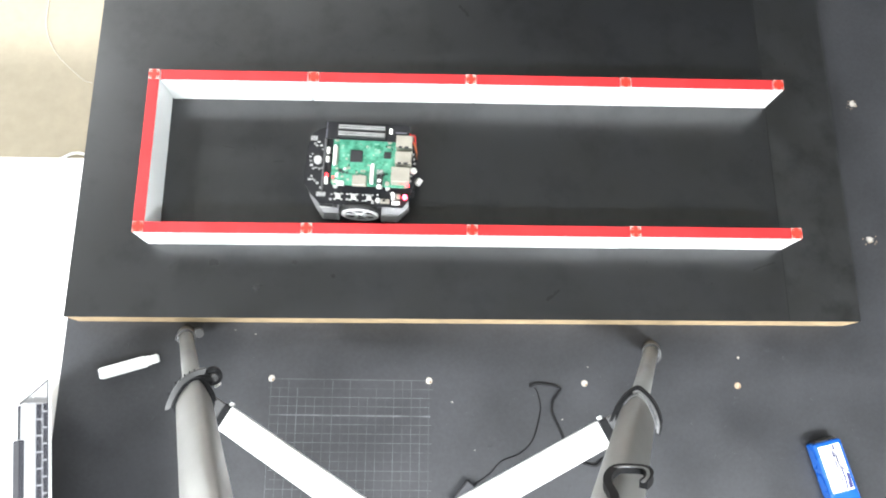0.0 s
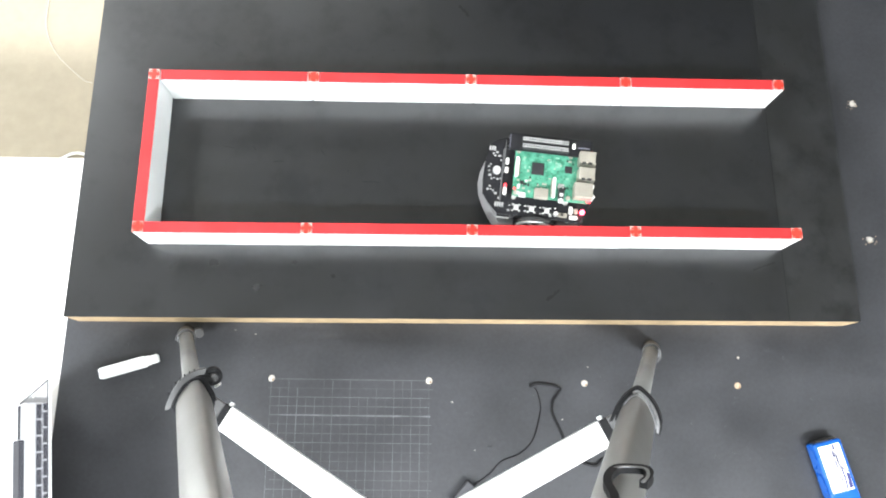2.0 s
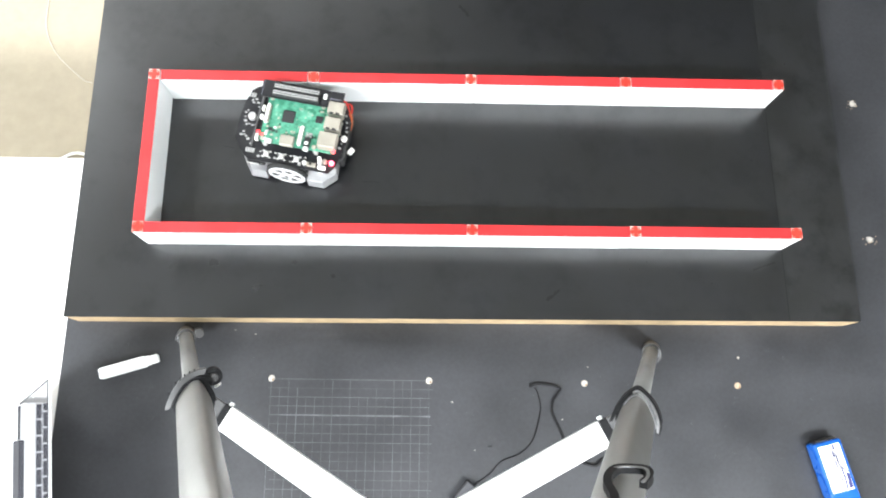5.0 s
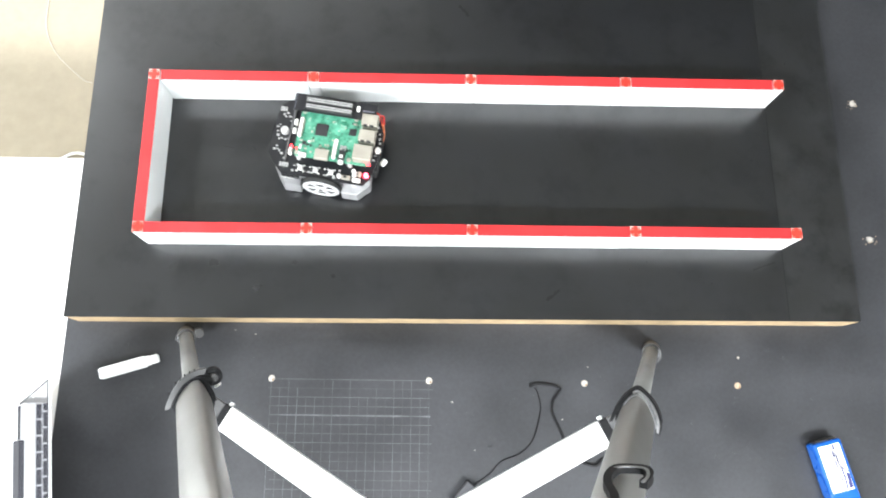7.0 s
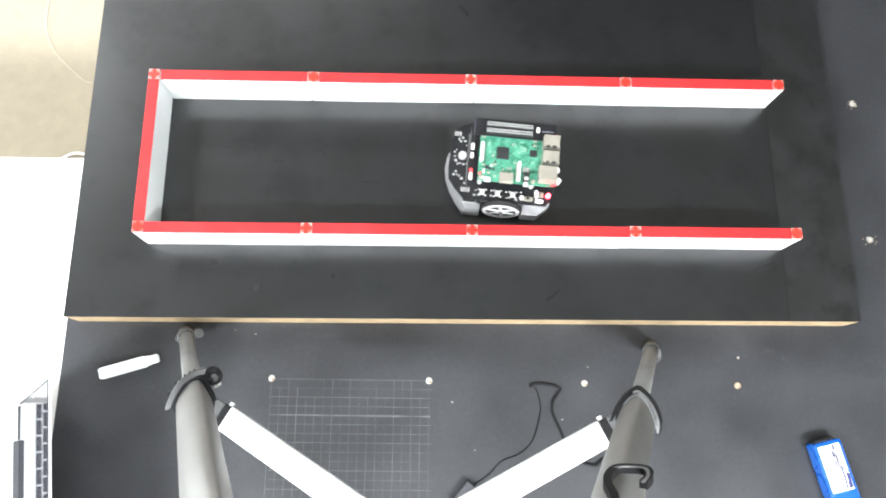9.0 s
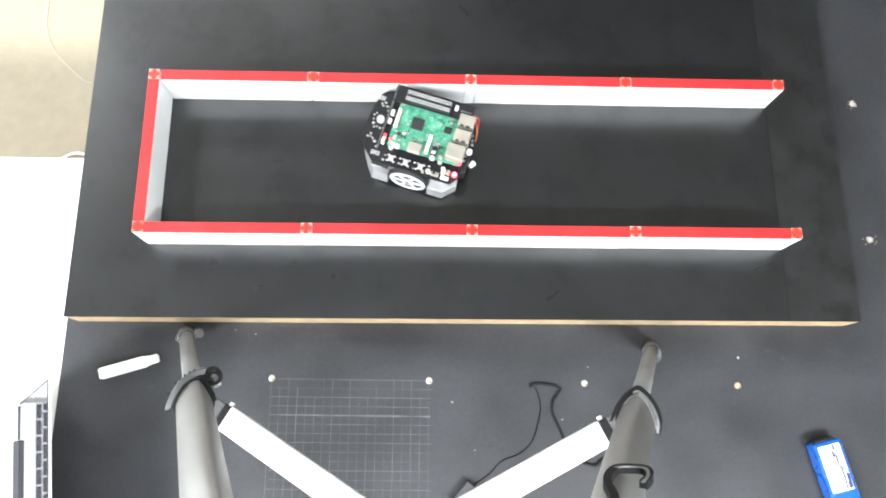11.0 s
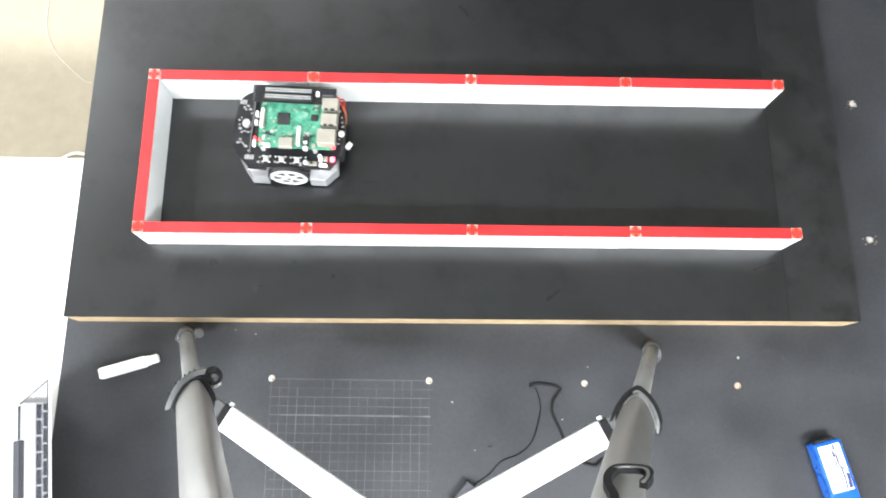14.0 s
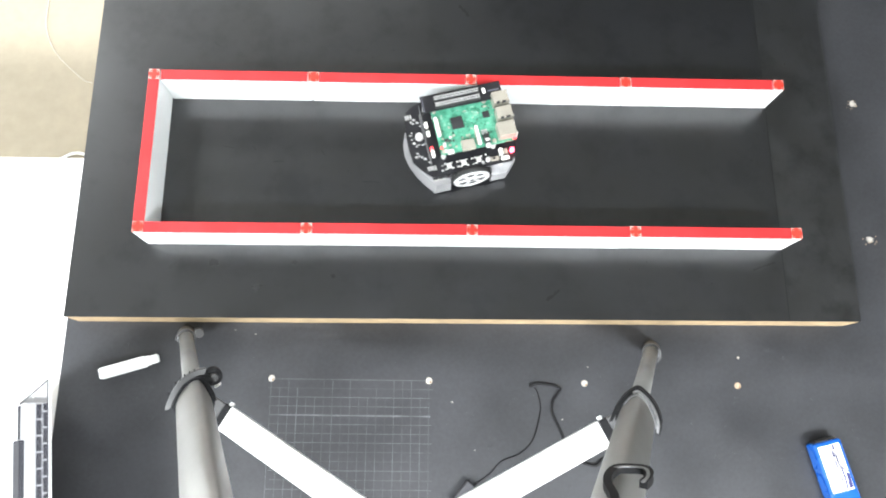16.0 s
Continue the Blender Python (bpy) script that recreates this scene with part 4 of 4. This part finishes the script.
for k in range(100):
    x, y = rnd.uniform(-0.019, 0.041), rnd.uniform(-0.030, 0.014)
    if abs(x) < 0.0085 and abs(y) < 0.009 or 0.028 < x < 0.04 and -0.003 < y < 0.009 or 0.015 < x < 0.0225 and y < -0.007 or -0.004 < x < 0.015 and y < -0.022 or 0.022 < x and y < -0.02 or x > 0.039 and y < -0.012:
        continue
    a, b = rnd.choice(((0.0005, 0.0003), (0.0003, 0.0005), (0.0008, 0.0005), (0.0010, 0.0012)))
    box(x - a, x + a, y - b, y + b, ZP, ZP + rnd.uniform(0.0003, 0.0010), bm=bm, index=rnd.choice((0, 0, 1, 1, 3)))
tagged(sub("small_components", bm, [TIN, DEEP_GREEN, CREAM, MINT], pi, "tiny soldered components"), kind="stuff")
sub("round_capacitor", rod((-0.002, 0.0150, ZP), (-0.002, 0.0150, ZP + 0.0012), 0.0026, sides=16), PCB_GREEN, pi)

# header board at the back of the computer board
ZG = 0.0660
hb = part("header_board", prism(mm([(-35, 16), (57, 16), (57, 36), (-35, 36)]), ZG - 0.0016, ZG), PCB_BLACK, robot, "black header board")
for y in (0.0282, 0.0205):
    bm = box(-0.0210, 0.0310, y - 0.0031, y + 0.0031, ZG, ZG + 0.0056, 0.0003)
    for k in range(20):
        for s in (-1, 1):
            px, py = -0.0192 + 0.00254 * k, y + s * 0.00127
            box(px - 0.00088, px + 0.00088, py - 0.00085, py + 0.00085, ZG + 0.0055, ZG + 0.0062, bm=bm, index=1)
    sub("pin_header", bm, [BLACK, PIN_GREY], hb, "black socket strip with pale contacts")
sub("white_plug", box(0.0350, 0.0384, 0.0243, 0.0303, ZG, ZG + 0.0030, 0.0008, segments=2), CREAM, hb)
sub("printed_bar", box(0.0415, 0.0545, 0.0258, 0.0275, ZG, ZG + 0.0003), GREY_INK, hb)
sub("pillar", rod((0.0500, 0.0300, ZM + 0.0001), (0.0500, 0.0300, ZG - 0.0017), 0.0026, sides=6), PIN, robot)
sub("pillar", rod((-0.0310, 0.0300, ZM + 0.0001), (-0.0310, 0.0300, ZG - 0.0017), 0.0026, sides=6), PIN, robot)
sub("printed_bar", box(-0.0338, -0.0332, 0.0165, 0.0350, ZG, ZG + 0.0003), GREY_INK, hb)


def wheel(side):
    """One wheel about its own centre, its outer face towards side * y."""
    w = part("wheel", rod((0, -0.0024, 0), (0, 0.0024, 0), 0.0205, sides=40), BLACK, robot, "wheel with black tyre and silver rim")
    bm = bmesh.new()
    for a, b, y0 in ((0.0235, 0.0208, 0.0),):
        n = 44
        ring = []
        for k in range(n):
            t = 2 * math.pi * k / n
            c, s = math.cos(t), math.sin(t)
            ring.append([bm.verts.new((r * c, y, r * s)) for r, y in ((b, -0.0026), (a - 0.0008, -0.0026), (a, -0.0018), (a, 0.0018), (a - 0.0008, 0.0026), (b, 0.0026))])
        for k in range(n):
            p, q = ring[k], ring[(k + 1) % n]
            for j in range(6):
                bm.faces.new((p[j], p[(j + 1) % 6], q[(j + 1) % 6], q[j]))
    part("tyre", bm, RUBBER, w, "black rubber tyre", True)
    y0, y1 = (side * 0.0025, side * 0.0038)
    bm = bmesh.new()
    n = 40
    ring = []
    for k in range(n):
        t = 2 * math.pi * k / n
        c, s = math.cos(t), math.sin(t)
        ring.append([bm.verts.new((r * c, y, r * s)) for r, y in ((0.0172, y0), (0.0210, y0), (0.0210, y1), (0.0172, y1))])
    for k in range(n):
        p, q = ring[k], ring[(k + 1) % n]
        for j in range(4):
            bm.faces.new((p[j], p[(j + 1) % 4], q[(j + 1) % 4], q[j]))
    rod((0, y0, 0), (0, y1 * 1.15, 0), 0.0060, sides=24, bm=bm)
    for k in range(6):
        own = box(0.005, 0.018, min(y0, y1), max(y0, y1), -0.0015, 0.0015)
        merge(bm, own, 0, Matrix.Rotation(2 * math.pi * k / 6, 4, "Y"))
    part("rim", bm, RIM, w, "silver spoked rim")
    part("axle_screw", rod((0, y1 * 1.15, 0), (0, y1 * 1.3, 0), 0.0024, sides=6), BLACK, w)
    return w


WHEELS = ((wheel(-1), -0.0538), (wheel(1), 0.0388))
part("caster", rod((-0.045, -0.002, 0.0005), (-0.045, -0.002, 0.0075), 0.004, 0.006, 16, bevel=0.001), PIN, robot)

# robot path: seconds, x, y, heading in degrees
PATH_ROBOT = [(0.0, 0.2325, -0.0992, -2.5), (0.5, 0.2841, -0.1024, -2.0), (1.0, 0.3364, -0.1056, -3.1), (1.5, 0.3876, -0.1102, -6.0), (1.9, 0.4270, -0.1113, -6.0), (2.0, 0.4327, -0.1113, -6.2),
              (2.1, 0.4260, -0.1105, -8.0), (2.5, 0.3890, -0.1015, -14.8), (3.0, 0.3421, -0.0862, -17.0), (3.5, 0.2937, -0.0715, -16.5), (4.0, 0.2463, -0.0573, -16.8), (4.2, 0.2293, -0.0545, -15.8),
              (4.6, 0.1930, -0.0538, -12.5), (5.0, 0.1560, -0.0536, -10.2), (5.6, 0.1010, -0.0538, -9.2), (5.85, 0.0830, -0.0540, -9.1), (6.05, 0.0975, -0.0545, -9.2),
              (6.3, 0.1219, -0.0554, -9.3), (6.5, 0.1432, -0.0591, -9.3), (7.0, 0.1936, -0.0690, -8.6), (7.5, 0.2431, -0.0770, -7.5), (8.0, 0.2932, -0.0836, -6.5), (8.5, 0.3440, -0.0888, -5.0), (9.0, 0.3942, -0.0934, -5.0), (9.2, 0.4143, -0.0951, -5.5),
              (9.42, 0.4345, -0.0955, -7.0), (9.55, 0.4300, -0.0940, -8.5), (10.0, 0.3910, -0.0850, -14.0), (10.6, 0.3360, -0.0700, -17.0), (11.3, 0.2744, -0.0553, -17.0), (11.5, 0.2582, -0.0540, -14.5), (12.0, 0.2117, -0.0518, -6.0), (12.5, 0.1666, -0.0515, -4.5),
              (13.0, 0.1228, -0.0513, -4.2), (13.2, 0.1040, -0.0513, -4.2), (13.35, 0.0930, -0.0518, -4.1), (13.5, 0.1018, -0.0528, -4.0), (14.0, 0.1506, -0.0562, -2.2), (14.5, 0.2012, -0.0581, -1.0), (15.0, 0.2527, -0.0590, 0.0), (15.5, 0.3024, -0.0584, 0.8), (16.0, 0.3435, -0.0577, 13.7)]


def motions():
    walk(robot, [(t, pose(x, y, 0, 0, 0, a)) for t, x, y, a in PATH_ROBOT])
    for w, wy in WHEELS:
        rows, angle, last = [], 0.0, None
        for k in range(81):
            t = k * 0.2
            i = max(j for j in range(len(PATH_ROBOT) - 1) if PATH_ROBOT[j][0] <= t + 1e-6)
            (t0, x0, y0, a0), (t1, x1, y1, a1) = PATH_ROBOT[i], PATH_ROBOT[i + 1]
            f = (t - t0) / (t1 - t0)
            a = radians(a0 + (a1 - a0) * f)
            p = Vector((x0 + (x1 - x0) * f - math.sin(a) * wy, y0 + (y1 - y0) * f + math.cos(a) * wy))
            if last is not None:
                angle += (p - last).dot(Vector((math.cos(a), math.sin(a)))) / 0.0235
            last = p
            rows.append((t, pose(0.0052, wy, 0.0235, 0, math.degrees(angle), 0)))
        walk(w, rows)


motions()
